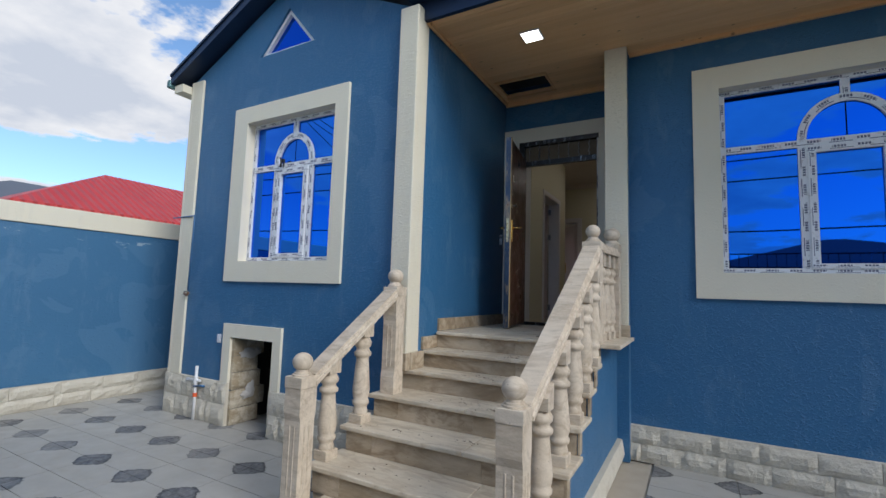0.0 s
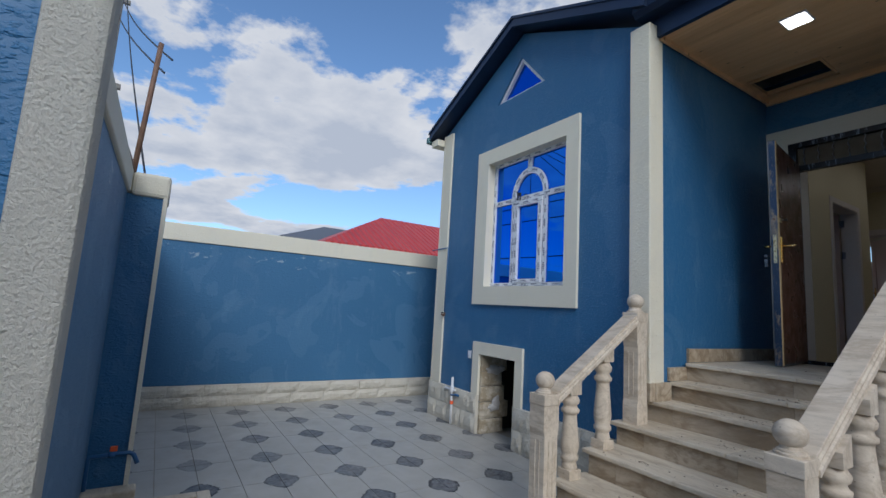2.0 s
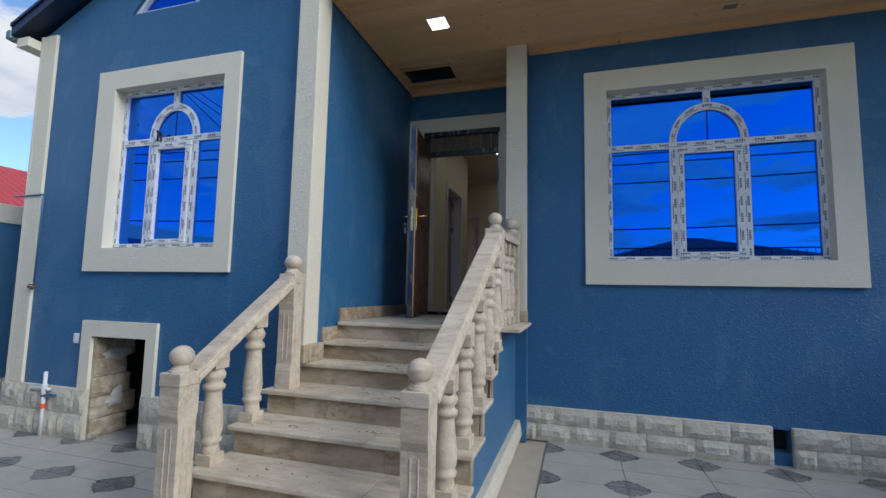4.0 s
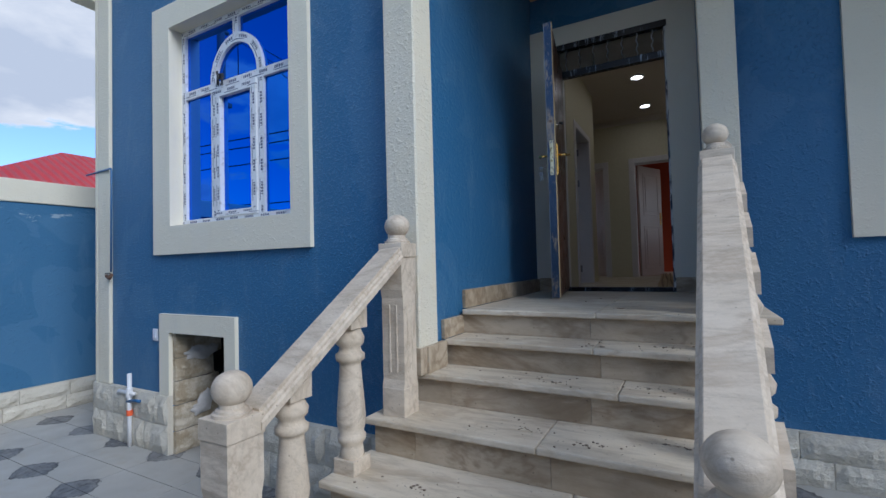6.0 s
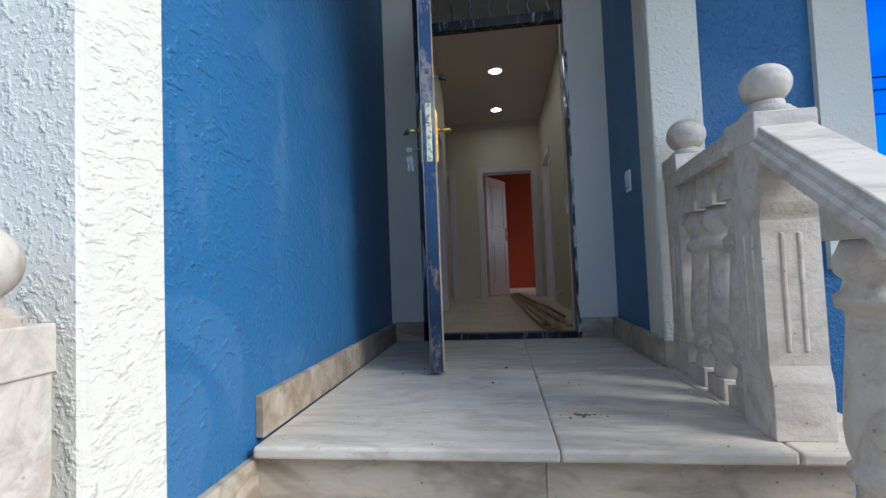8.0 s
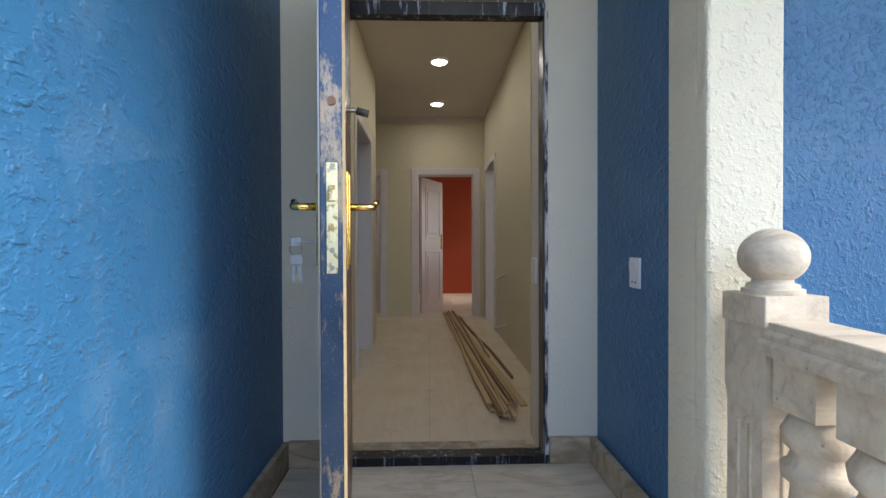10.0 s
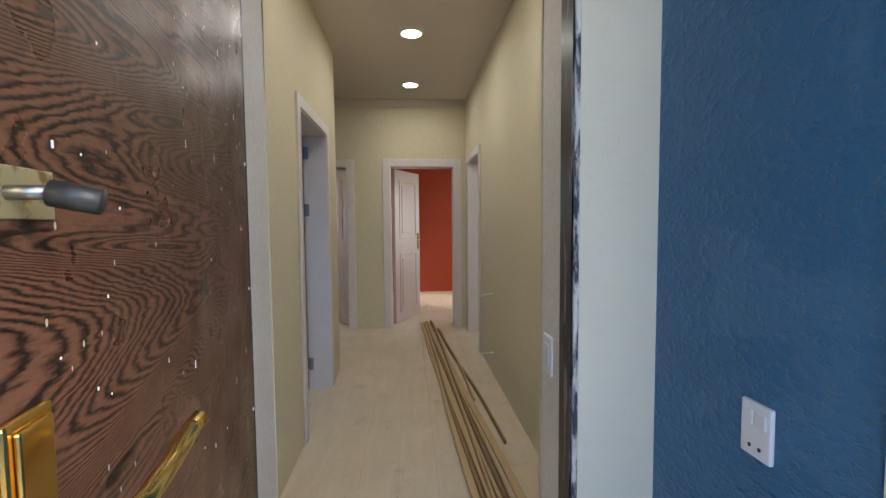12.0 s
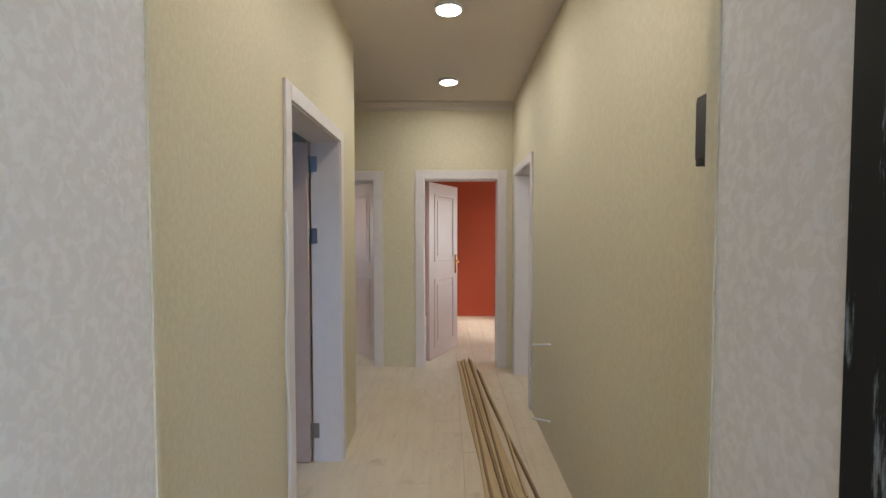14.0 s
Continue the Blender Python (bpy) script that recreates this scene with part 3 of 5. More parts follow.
def window(name, x0, z0, x1, z1, y, side, label):
    w, h = x1 - x0, z1 - z0
    win = tagged(new(name), label, "window", "", "structure")
    win.location = (x0, y, z0)
    inv = Matrix.Translation(-Vector(win.location))
    fr, mu = 0.045, 0.060
    zt = z1 - 0.335 * h
    m1, m2, mc = x0 + side * w, x1 - side * w, (x0 + x1) / 2
    bm = bmesh.new()
    uvbar(bm, x0, z1 - fr, x1, z1, y, y + 0.06)
    uvbar(bm, x0, z0, x1, z0 + fr, y, y + 0.06)
    uvbar(bm, x0, z0 + fr, x0 + fr, z1 - fr, y, y + 0.06)
    uvbar(bm, x1 - fr, z0 + fr, x1, z1 - fr, y, y + 0.06)
    bm.transform(inv)
    part("window_frame", bm, PVC, win, "white plastic frame under printed protective film")
    bm = bmesh.new()
    uvbar(bm, x0 + fr, zt - mu / 2, x1 - fr, zt + mu / 2, y + 0.002, y + 0.055)
    bm.transform(inv)
    part("transom", bm, PVC, win)
    for mm in (m1, m2):
        bm = bmesh.new()
        uvbar(bm, mm - mu / 2, z0 + fr, mm + mu / 2, zt - mu / 2, y + 0.002, y + 0.055)
        bm.transform(inv)
        part("mullion", bm, PVC, win)
    # arch over the middle light
    R = (m2 - m1) / 2 + mu / 2
    zc = zt + mu / 2
    ro, ri = R, R - mu
    k = (z1 - fr - 0.115 - zc) / ro
    bm = bmesh.new()
    uvl = bm.loops.layers.uv.verify()
    N = 28
    for i in range(N):
        t0, t1 = math.pi * i / N, math.pi * (i + 1) / N
        p = [(mc + r * math.cos(t), zc + k * r * math.sin(t)) for r, t in ((ro, t0), (ro, t1), (ri, t1), (ri, t0))]
        f0 = set(bm.faces)
        prism(bm, p, "y", y + 0.0, y + 0.05)
        for f in bm.faces:
            if f not in f0:
                for lp in f.loops:
                    d = math.hypot(lp.vert.co.x - mc, (lp.vert.co.z - zc) / k)
                    lp[uvl].uv = (math.atan2(lp.vert.co.z - zc, lp.vert.co.x - mc) * ro, (d - ri) / mu - 0.5)
    uvbar(bm, mc - 0.03, zc + k * ro - 0.01, mc + 0.03, z1 - fr, y + 0.003, y + 0.05)
    bm.transform(inv)
    part("arch", bm, PVC, win, "arched glazing bar with a short post")
    # opening sash
    sx0, sx1, sz0, sz1 = m1 + mu / 2, m2 - mu / 2, z0 + fr, zt - mu / 2
    s = 0.055
    bm = bmesh.new()
    uvbar(bm, sx0, sz1 - s, sx1, sz1, y - 0.012, y + 0.04)
    uvbar(bm, sx0, sz0, sx1, sz0 + s * 0.7, y - 0.012, y + 0.04)
    uvbar(bm, sx0, sz0 + s * 0.7, sx0 + s, sz1 - s, y - 0.012, y + 0.04)
    uvbar(bm, sx1 - s, sz0 + s * 0.7, sx1, sz1 - s, y - 0.012, y + 0.04)
    bm.transform(inv)
    part("sash", bm, PVC, win, "opening sash under printed film")
    for p in ((x0 + fr, z0 + fr, m1 - mu / 2, zt - mu / 2), (m1 + mu / 2, z0 + fr, m2 - mu / 2, zt - mu / 2), (m2 + mu / 2, z0 + fr, x1 - fr, zt - mu / 2),
              (x0 + fr, zt + mu / 2, mc - 0.0, z1 - fr), (mc, zt + mu / 2, x1 - fr, z1 - fr)):
        bm = B(p[0] - 0.005, y + 0.022, p[1] - 0.005, p[2] + 0.005, y + 0.034, p[3] + 0.005)
        bm.transform(inv)
        part("pane", bm, GLASS, win, "deep blue mirrored pane")
    return win


window("window_1", -2.855, 1.68, -1.61, 3.17, 0.07, 0.302, "white arched window with blue mirror glass, film still on its frame")
window("window_2", 1.54, 1.66, 3.28, 3.28, FAC + 0.08, 0.333, "wide white arched window with blue mirror glass, film still on its frame")
# triangular window
tri = tagged(new("window_3"), "small triangular window with blue glass high in the gable", "window", "", "structure")
tri.location = (-2.36, 0.1, 3.905)
bm = bmesh.new()
o = [(-2.775, 3.905), (-1.965, 3.905), (-2.36, 4.36)]
cx, cz = sum(p[0] for p in o) / 3, sum(p[1] for p in o) / 3
inn = [(cx + (p[0] - cx) * 0.82, cz + (p[1] - cz) * 0.82) for p in o]
for i in range(3):
    j = (i + 1) % 3
    prism(bm, (o[i], o[j], inn[j], inn[i]), "y", 0.025, 0.10)
bm.transform(Matrix.Translation(-Vector(tri.location)))
part("window_frame", bm, PVC, tri)
bm = prism(bmesh.new(), inn, "y", 0.06, 0.07)
bm.transform(Matrix.Translation(-Vector(tri.location)))
part("pane", bm, GLASS, tri)

# roofs, fascia, soffit
def roof_slab(p0, p1, y0, y1, th, mat, name, label):
    bm = bmesh.new()
    prism(bm, [p0, p1, (p1[0], p1[1] + th), (p0[0], p0[1] + th)], "y", y0, y1)
    return part(name, bm, mat, None, label, "structure")

roof_slab((-4.12, 3.80), (-2.33, 4.66), -0.16, 6.4, 0.06, ROOF_BLUE, "roof_wing_left", "dark blue sheet roof slope")
roof_slab((-2.33, 4.66), (-0.66, 3.96), -0.16, 0.4, 0.06, ROOF_BLUE, "roof_wing_right", "dark blue sheet roof slope")
for q0, q1 in (((-4.12, 3.74), (-2.33, 4.60)), ((-2.33, 4.60), (-0.66, 3.90))):
    roof_slab((q0[0], q0[1] + 0.055), (q1[0], q1[1] + 0.055), -0.185, -0.16, 0.095, ROOF_BLUE, "bargeboard", "dark blue bargeboard")
    roof_slab((q0[0], q0[1] + 0.15), (q1[0], q1[1] + 0.15), -0.20, -0.12, 0.03, ROOF_BLUE, "bargeboard_edge", "dark blue metal edge")
part("eaves_box", B(-4.10, -0.14, 3.70, -3.935, 0.3, 3.79), CREAM, None, "boxed eaves corner", "structure")
part("gutter", B(-4.18, -0.20, 3.76, -4.11, 6.3, 3.86, bevel=0.02), ROOF_GREEN, None, "greenish metal gutter edge", "structure")
part("fascia", B(-0.72, 0.02, SOFFIT - 0.02, 6.6, 0.06, 4.02), ROOF_BLUE, None, "dark blue fascia board", "structure")
bm = bmesh.new()
prism(bm, [(0.02, 3.93), (-0.10, 3.93), (-0.14, 3.97), (-0.14, 4.06), (-0.11, 4.06), (0.02, 4.04)], "x", -0.80, 6.6)
part("gutter", bm, ROOF_BLUE, None, "dark blue metal gutter", "structure")
bm = bmesh.new()
prism(bm, [(0.0, 4.04), (7.5, 5.6), (7.5, 5.66), (0.0, 4.10)], "x", -0.7, 6.8)
part("roof_main", bm, ROOF_BLUE, None, "dark blue sheet roof over the main house", "structure")
# soffit of boards, with the hatch left open
bm = bmesh.new()
HX0, HX1, HY0, HY1 = -0.61, -0.02, 1.42, 1.80
n_b = 0
y = 0.06
while y < DOORWALL - 0.01:
    y2 = min(y + 0.095, DOORWALL)
    xr = 6.5 if y < FAC else 0.62
    segs = [(-0.68, xr)]
    if y2 > HY0 and y < HY1:
        segs = [(-0.68, HX0), (HX1, xr)]
    for a, b in segs:
        box(bm, a, y + 0.0015, SOFFIT, b, y2 - 0.0015, SOFFIT + 0.02)
    y = y2
part("ceiling_soffit", bm, PINE, None, "varnished knotty pine board soffit", "structure")
# added near-black sheets: loft shade as colour, and no sky through the hatch
part("soffit_side", B(-0.74, 0.06, SOFFIT + 0.02, -0.72, 2.35, SOFFIT + 0.30), VOID, None, "added near-black sheet closing the loft side against the sky", "structure")
part("soffit_deck", B(-0.72, 0.06, SOFFIT + 0.30, 6.5, 2.35, SOFFIT + 0.33), VOID, None, "near-black sheet above the soffit, coloured as loft shade", "structure")
bm = bmesh.new()
for d in ((-0.68, DOORWALL - 0.03, SOFFIT - 0.05, 0.62, DOORWALL, SOFFIT), (0.81, FAC - 0.03, SOFFIT - 0.035, 6.4, FAC, SOFFIT), (-0.68, 0.06, SOFFIT - 0.035, -0.655, DOORWALL - 0.03, SOFFIT)):
    box(bm, *d)
part("trim", bm, PINE, None, "pine cover strip under the soffit", "structure")
# added filler box in the shade colour, fills the gap above the wall head
part("trim", B(0.62, 1.27, SOFFIT + 0.03, 6.4, FAC, SOFFIT + 0.2), VOID, None, "added near-black filler over the wall head", "structure")
hatch = thing("ceiling_hatch", ((HX0 + HX1) / 2, (HY0 + HY1) / 2, SOFFIT), "open loft hatch with a thin pine frame in the soffit", "hatch")
bm = bmesh.new()
for d in ((HX0, HY0, HX1, HY0 + 0.02), (HX0, HY1 - 0.02, HX1, HY1), (HX0, HY0 + 0.02, HX0 + 0.02, HY1 - 0.02), (HX1 - 0.02, HY0 + 0.02, HX1, HY1 - 0.02)):
    box(bm, d[0], d[1], SOFFIT - 0.012, d[2], d[3], SOFFIT + 0.021)
bm.transform(Matrix.Translation(-Vector(hatch.location)))
part("frame", bm, PINE, hatch)


def soffit_lamp(x, y):
    lamp = thing("soffit_lamp", (x, y, SOFFIT), "square white lit panel lamp in the pine soffit", "ceiling lamp", "lamps in the soffit")
    part("frame", B(-0.09, -0.09, -0.012, 0.09, 0.09, -0.001, bevel=0.003), WHITE_PL, lamp)
    part("diffuser", B(-0.078, -0.078, -0.016, 0.078, 0.078, -0.0122), LAMP_GLOW, lamp, "glowing white panel")
    return lamp


_l = soffit_lamp(0.07, 0.67)
for xx in (1.83, 3.58, 5.3):
    copy_thing(_l, pose(xx, 0.65, SOFFIT))
part("vent", B(2.46, 1.06, SOFFIT - 0.008, 2.56, 1.11, SOFFIT - 0.001), MORTAR, None, "small dark slot cover in the soffit", "structure")

# ---- ground and perimeter ----
part("ground", B(-260, -260, -0.3, 260, 260, -0.012), GROUT, None, "sandy ground under and round the yard", "structure")
wall_y("wall_boundary", -4.4, 9.0, 0.0, 2.04, -5.33, -5.08, WORN_BLUE, label="blue painted boundary wall with worn patches")
part("wall_coping", B(-5.35, -4.4, 2.04, -5.06, 9.0, 2.26, bevel=0.01), CREAM, None, "cream painted band along the boundary wall head", "structure")
# street wall with its pier, and the gate post beside the camera's start
wall_x("wall_street", -5.08, 0.05, 0.0, 2.05, -3.75, -3.52, WORN_BLUE, label="blue painted street wall")
part("wall_coping", B(-5.06, -3.77, 2.05, 0.045, -3.50, 2.2, bevel=0.01), CREAM, None, "cream band along the street wall head", "structure")
part("pier", B(-2.6, -3.52, 0.0, -2.2, -3.31, 2.04), BLUE, None, "blue painted pier of the street wall", "structure")
part("trim", B(-2.6, -3.31, 0.0, -2.18, -3.285, 2.04), CREAM, None, "cream painted edge of the pier", "structure")
part("pier_cap", B(-2.62, -3.50, 2.03, -2.175, -3.275, 2.19, bevel=0.025), CREAM, None, "cream rounded pier cap", "structure")
part("gate_post", B(0.05, -4.3, 0.0, 0.15, -3.455, 3.3), BLUE, None, "rough blue plastered gate post", "structure")
part("trim", B(0.045, -3.56, 0.0, 0.165, -3.43, 3.3, bevel=0.018), COARSE, None, "coarse cream plaster strip on the gate post edge", "structure")
wall_x("wall_gate_side", 0.15, 6.4, 0.0, 1.85, -4.5, -4.3, BLUE, label="plain blue wall closing the yard")
wall_y("wall_yard_end", -4.5, 1.4, 0.0, 2.3, 6.2, 6.4, BLUE, label="plain blue wall at the yard end")

# plinths of rock-faced stones
def stone(bm, x0, y0, z0, x1, y1, z1, face, rng):
    """One rock-faced block whose outer face bulges along face ('-y' or '+x')."""
    r = bmesh.ops.create_grid(bm, x_segments=6, y_segments=3, size=0.5)
    # grid to a bulged face, then sides
    for v in r["verts"]:
        u, w = v.co.x + 0.5, v.co.y + 0.5
        edge = min(u, 1 - u, w, 1 - w)
        out = 0.0 if edge < 0.01 else 0.010 + rng.random() * 0.016
        if face == "-y":
            v.co = (x0 + u * (x1 - x0), y0 - out, z0 + w * (z1 - z0))
        else:
            v.co = (x1 + out, y0 + u * (y1 - y0), z0 + w * (z1 - z0))
    es = [e for v in r["verts"] for e in v.link_edges if e.is_boundary]
    ex = bmesh.ops.extrude_edge_only(bm, edges=list(set(es)))
    d = Vector((0, y1 - y0, 0)) if face == "-y" else Vector((x0 - x1, 0, 0))
    bmesh.ops.translate(bm, verts=[g for g in ex["geom"] if isinstance(g, bmesh.types.BMVert)], vec=d)


def plinth(name, axis, a0, a1, pos, ztop, rows, width, label, length=0.30, skip=()):
    """A plinth of rows of stones along an axis; pos is its outer face."""
    rng = random.Random(name + str(a0))
    base = tagged(new(name), label, "plinth", "", "structure")
    base.location = ((a0 + a1) / 2, pos, 0) if axis == "x" else (pos, (a0 + a1) / 2, 0)
    off = -Vector(base.location)
    h = ztop / rows
    bm = B(*((a0, pos + 0.012, 0, a1, pos + width, ztop) if axis == "x" else (pos - width, a0, 0, pos - 0.012, a1, ztop)))
    bm.transform(Matrix.Translation(off))
    part("bedding", bm, ROCK, base)
    for r in range(rows):
        a = a0 + (0 if r % 2 else -length * 0.45)
        while a < a1 - 0.02:
            b = min(a + length * rng.uniform(0.85, 1.15), a1)
            if a1 - b < 0.06:
                b = a1
            s, e = max(a, a0) + 0.002, b - 0.002
            bm = bmesh.new()
            if axis == "x":
                stone(bm, s, pos, r * h + 0.002, e, pos + 0.02, (r + 1) * h - 0.002, "-y", rng)
            else:
                stone(bm, pos - 0.02, s, r * h + 0.002, pos, e, (r + 1) * h - 0.002, "+x", rng)
            bm.transform(Matrix.Translation(off))
            part("stone", bm, ROCK, base, smooth=False)
            a = b
    return base


plinth("plinth_wing", "x", -3.95, -2.88, -0.04, 0.43, 2, 0.04, "cream rock-faced stone plinth of the wing")
plinth("plinth_wing_inner", "x", -2.25, -0.7, -0.04, 0.43, 2, 0.04, "cream rock-faced stone plinth of the wing")
plinth("plinth_boundary", "y", -3.5, 4.6, -5.02, 0.27, 2, 0.05, "cream rock-faced stone plinth along the boundary wall", 0.42)
plinth("plinth_facade", "x", 0.70, 2.765, FAC - 0.045, 0.305, 2, 0.045, "cream rock-faced stone plinth of the front wall", 0.34)
plinth("plinth_facade_far", "x", 2.905, 6.2, FAC - 0.045, 0.305, 2, 0.045, "cream rock-faced stone plinth of the front wall", 0.34)

# ---- the steps ----
TZ = [1.08, 0.94, 0.80, 0.65, 0.49, 0.325, 0.16]      # tread heights from the landing down
TY = [0.38, 0.17, -0.035, -0.325, -0.625, -0.93, -1.22]  # nosings
XL = [-0.67, -0.675, -0.80, -0.84, -0.84, -0.84, -0.70]
XR = [0.85, 0.72, 0.72, 0.725, 0.73, 0.73, 0.44]
stairs = tagged(new("entrance_steps"), "straight flight of beige marble steps up to the entrance", "stairs", "", "structure")
stairs.location = (0, 0.38, 0)
SI = Matrix.Translation(-Vector(stairs.location))


def spart(name, bm, mat, label="", **kw):
    bm.transform(SI)
    return part(name, bm, mat, stairs, label, **kw)


# solid core and the painted outer side
prof = [(2.0, 0.0), (2.0, TZ[0] - 0.03)]
for i in range(7):
    y = TY[i] + 0.045
    prof.append((y, TZ[i] - 0.03))
    prof.append((y, (TZ[i + 1] - 0.03) if i < 6 else 0.0))
spart("core", prism(bmesh.new(), prof, "x", -0.64, 0.42), RISER, "marble clad core of the steps")
prof6 = [(2.0, 0.0), (2.0, TZ[0] - 0.03)]
for i in range(6):
    y = TY[i] + 0.045
    prof6.append((y, TZ[i] - 0.03))
    prof6.append((y, (TZ[i + 1] - 0.03) if i < 5 else 0.0))
spart("side_wall", prism(bmesh.new(), prof6, "x", 0.42, 0.70), BLUE, "blue painted side of the steps")
profL = [(-0.05, 0.0), (-0.05, TZ[3] - 0.03)]
for i in range(3, 6):
    y = TY[i] + 0.045
    profL.append((y, TZ[i] - 0.03))
    profL.append((y, (TZ[i + 1] - 0.03) if i < 5 else 0.0))
spart("side_cladding", prism(bmesh.new(), profL, "x", -0.80, -0.64), RISER, "brown marble side of the lower steps")
for i in range(7):
    back = 2.0 if i == 0 else TY[i - 1] + 0.045
    xl, xr = XL[i], XR[i]
    if i == 0:
        for a, b, y1 in ((xl, 0.0805, 1.2), (0.0815, 0.585, 1.2)):
            spart("tread", B(a, TY[0], TZ[0] - 0.03, b, y1, TZ[0], bevel=0.007), TREAD, "dusty beige marble landing slab")
        spart("tread", B(0.588, TY[0], TZ[0] - 0.03, 0.85, 1.235, TZ[0], bevel=0.007), TREAD, "dusty beige marble landing slab")
        for a, b in ((-0.67, 0.0805), (0.0815, 0.598)):
            spart("tread", B(a, 1.203, TZ[0] - 0.03, b, 2.0, TZ[0], bevel=0.003), TREAD, "dusty beige marble landing slab")
    else:
        jx = 0.1 + 0.13 * ((i * 7) % 3 - 1)
        for a, b in ((xl, jx), (jx + 0.002, xr)):
            spart("tread", B(a, TY[i], TZ[i] - 0.03, b, back, TZ[i], bevel=0.007), TREAD, "beige marble tread with a rounded nosing")
    # riser plates under this tread
    zlo = TZ[i + 1] if i < 6 else 0.0
    rx0, rx1 = (xl + 0.03 if i > 1 else -0.679), min(xr - 0.03, 0.71)
    rx0 = max(rx0, -0.80)
    cuts = [rx0, rx0 + 0.22, 0.02 + 0.1 * ((i * 5) % 3), rx1] if i > 1 else [rx0, 0.05 + 0.08 * i, rx1]
    for a, b in zip(cuts, cuts[1:]):
        spart("riser", B(a, TY[i] + 0.03, zlo + 0.001, b - 0.002, TY[i] + 0.0455, TZ[i] - 0.0305), RISER, "veined brown marble riser plate")
# marble ends of the steps on the outer side
for i in range(1, 6):
    lo = TZ[i + 1] if i < 5 else 0.0
    spart("riser_return", B(0.70, TY[i] + 0.03, lo, 0.712, TY[i] + 0.10, TZ[i] - 0.031), RISER)

rng = random.Random(21)
bm = bmesh.new()
for i, n in ((0, 30), (1, 60), (2, 75), (3, 60), (4, 40), (5, 40)):
    for _ in range(n):
        x, y = rng.uniform(XL[i] + 0.08, XR[i] - 0.12), rng.uniform(TY[i] + 0.02, (TY[i - 1] if i else 1.6))
        r = rng.choice((0.0012, 0.0018, 0.002, 0.0025, 0.003, 0.0055))
        q = bmesh.ops.create_icosphere(bm, subdivisions=1, radius=r)
        sq = rng.uniform(0.3, 0.7)
        for v in q["verts"]:
            v.co = (x + v.co.x * rng.uniform(0.7, 1.4), y + v.co.y * rng.uniform(0.7, 1.4), TZ[i] + r * sq * 0.8 + v.co.z * sq)
for i, cx, cy in ((0, 0.18, 0.62), (1, 0.10, 0.24), (1, 0.42, 0.31), (2, -0.05, 0.05), (2, 0.35, 0.10), (3, -0.10, -0.16), (3, 0.15, -0.22), (3, 0.45, -0.10), (4, 0.05, -0.45), (4, -0.45, -0.50)):
    for _ in range(16):
        x, y = rng.gauss(cx, 0.035), rng.gauss(cy, 0.014)
        r = rng.choice((0.002, 0.003, 0.004, 0.006))
        q = bmesh.ops.create_icosphere(bm, subdivisions=1, radius=r)
        for v in q["verts"]:
            v.co = (x + v.co.x * rng.uniform(0.7, 1.5), y + v.co.y * rng.uniform(0.7, 1.5), TZ[i] + r * 0.35 + v.co.z * 0.45)
part("rubble_crumbs", bm, CRUMB, None, "dark crumbs of rubble and dirt scattered on the steps", "stuff")

# skirtings on the landing and beside the pillar
bm = bmesh.new()
box(bm, -0.695, 0.44, 1.08, -0.672, 1.985, 1.19, 0.003)
box(bm, -0.695, 0.17, 0.94, -0.672, 0.437, 1.045, 0.003)
part("skirting", bm, RISER, None, "stepped beige marble skirting", "structure")
part("skirting", B(0.585, 1.235, 1.082, 0.612, 1.985, 1.195, bevel=0.003), RISER, None, "beige marble skirting", "structure")
for a, b in ((-0.67, -0.47), (0.415, 0.585)):
    part("skirting", B(a, 1.975, 1.082, b, 2.0, 1.195, bevel=0.003), RISER, None, "beige marble skirting block by the door", "structure")
bm = bmesh.new()
box(bm, -0.88, -0.09, 0.80, -0.668, -0.03, 0.935, 0.003)
box(bm, -0.69, -0.03, 0.80, -0.655, 0.165, 0.935, 0.003)
part("skirting", bm, RISER, None, "marble block round the foot of the pillar", "structure")
part("skirting", B(0.60, 1.208, 1.082, 0.82, 1.222, 1.185, bevel=0.003), RISER, None, "beige marble skirting", "structure")
plinth("plinth_steps", "y", -0.85, 1.35, 0.74, 0.19, 1, 0.045, "low cream stone plinth beside the steps", 0.4)

# ---- balustrades ----
BAL = [(0.0, 0.0), (0.062, 0.048), (0.075, 0.052), (0.10, 0.047), (0.115, 0.045), (0.13, 0.058), (0.15, 0.060), (0.16, 0.050), (0.19, 0.058),
       (0.23, 0.061), (0.30, 0.056), (0.38, 0.049), (0.44, 0.045), (0.455, 0.047), (0.462, 0.060), (0.485, 0.062), (0.495, 0.050), (0.515, 0.044),
       (0.53, 0.058), (0.555, 0.062), (0.575, 0.052), (0.60, 0.042)]


def baluster(at, ztop, group, slope=0.0):
    """A turned stone baluster from the tread at `at` up to the rail."""
    h = ztop - at[2]
    b = thing("baluster", at, "turned pale limestone baluster between a step and the handrail", "baluster", group)
    part("foot", B(-0.055, -0.055, 0.0, 0.055, 0.055, 0.062, bevel=0.004), CARVED, b)
    k = (h - 0.10) / 0.60
    bm = lathe(bmesh.new(), [(0.06 + max(0, z - 0.06) * k if z else 0.055, r if z else 0.05) for z, r in BAL], seg=24)
    part("shaft", bm, CARVED, b, smooth=True)
    bm = bmesh.new()
    lo = 0.06 + 0.54 * k - 0.005
    prism(bm, [(-0.052, lo), (0.052, lo), (0.052, h + slope * 0.052), (-0.052, h - slope * 0.052)], "x", -0.052, 0.052)
    part("head", bm, CARVED, b)
    return b


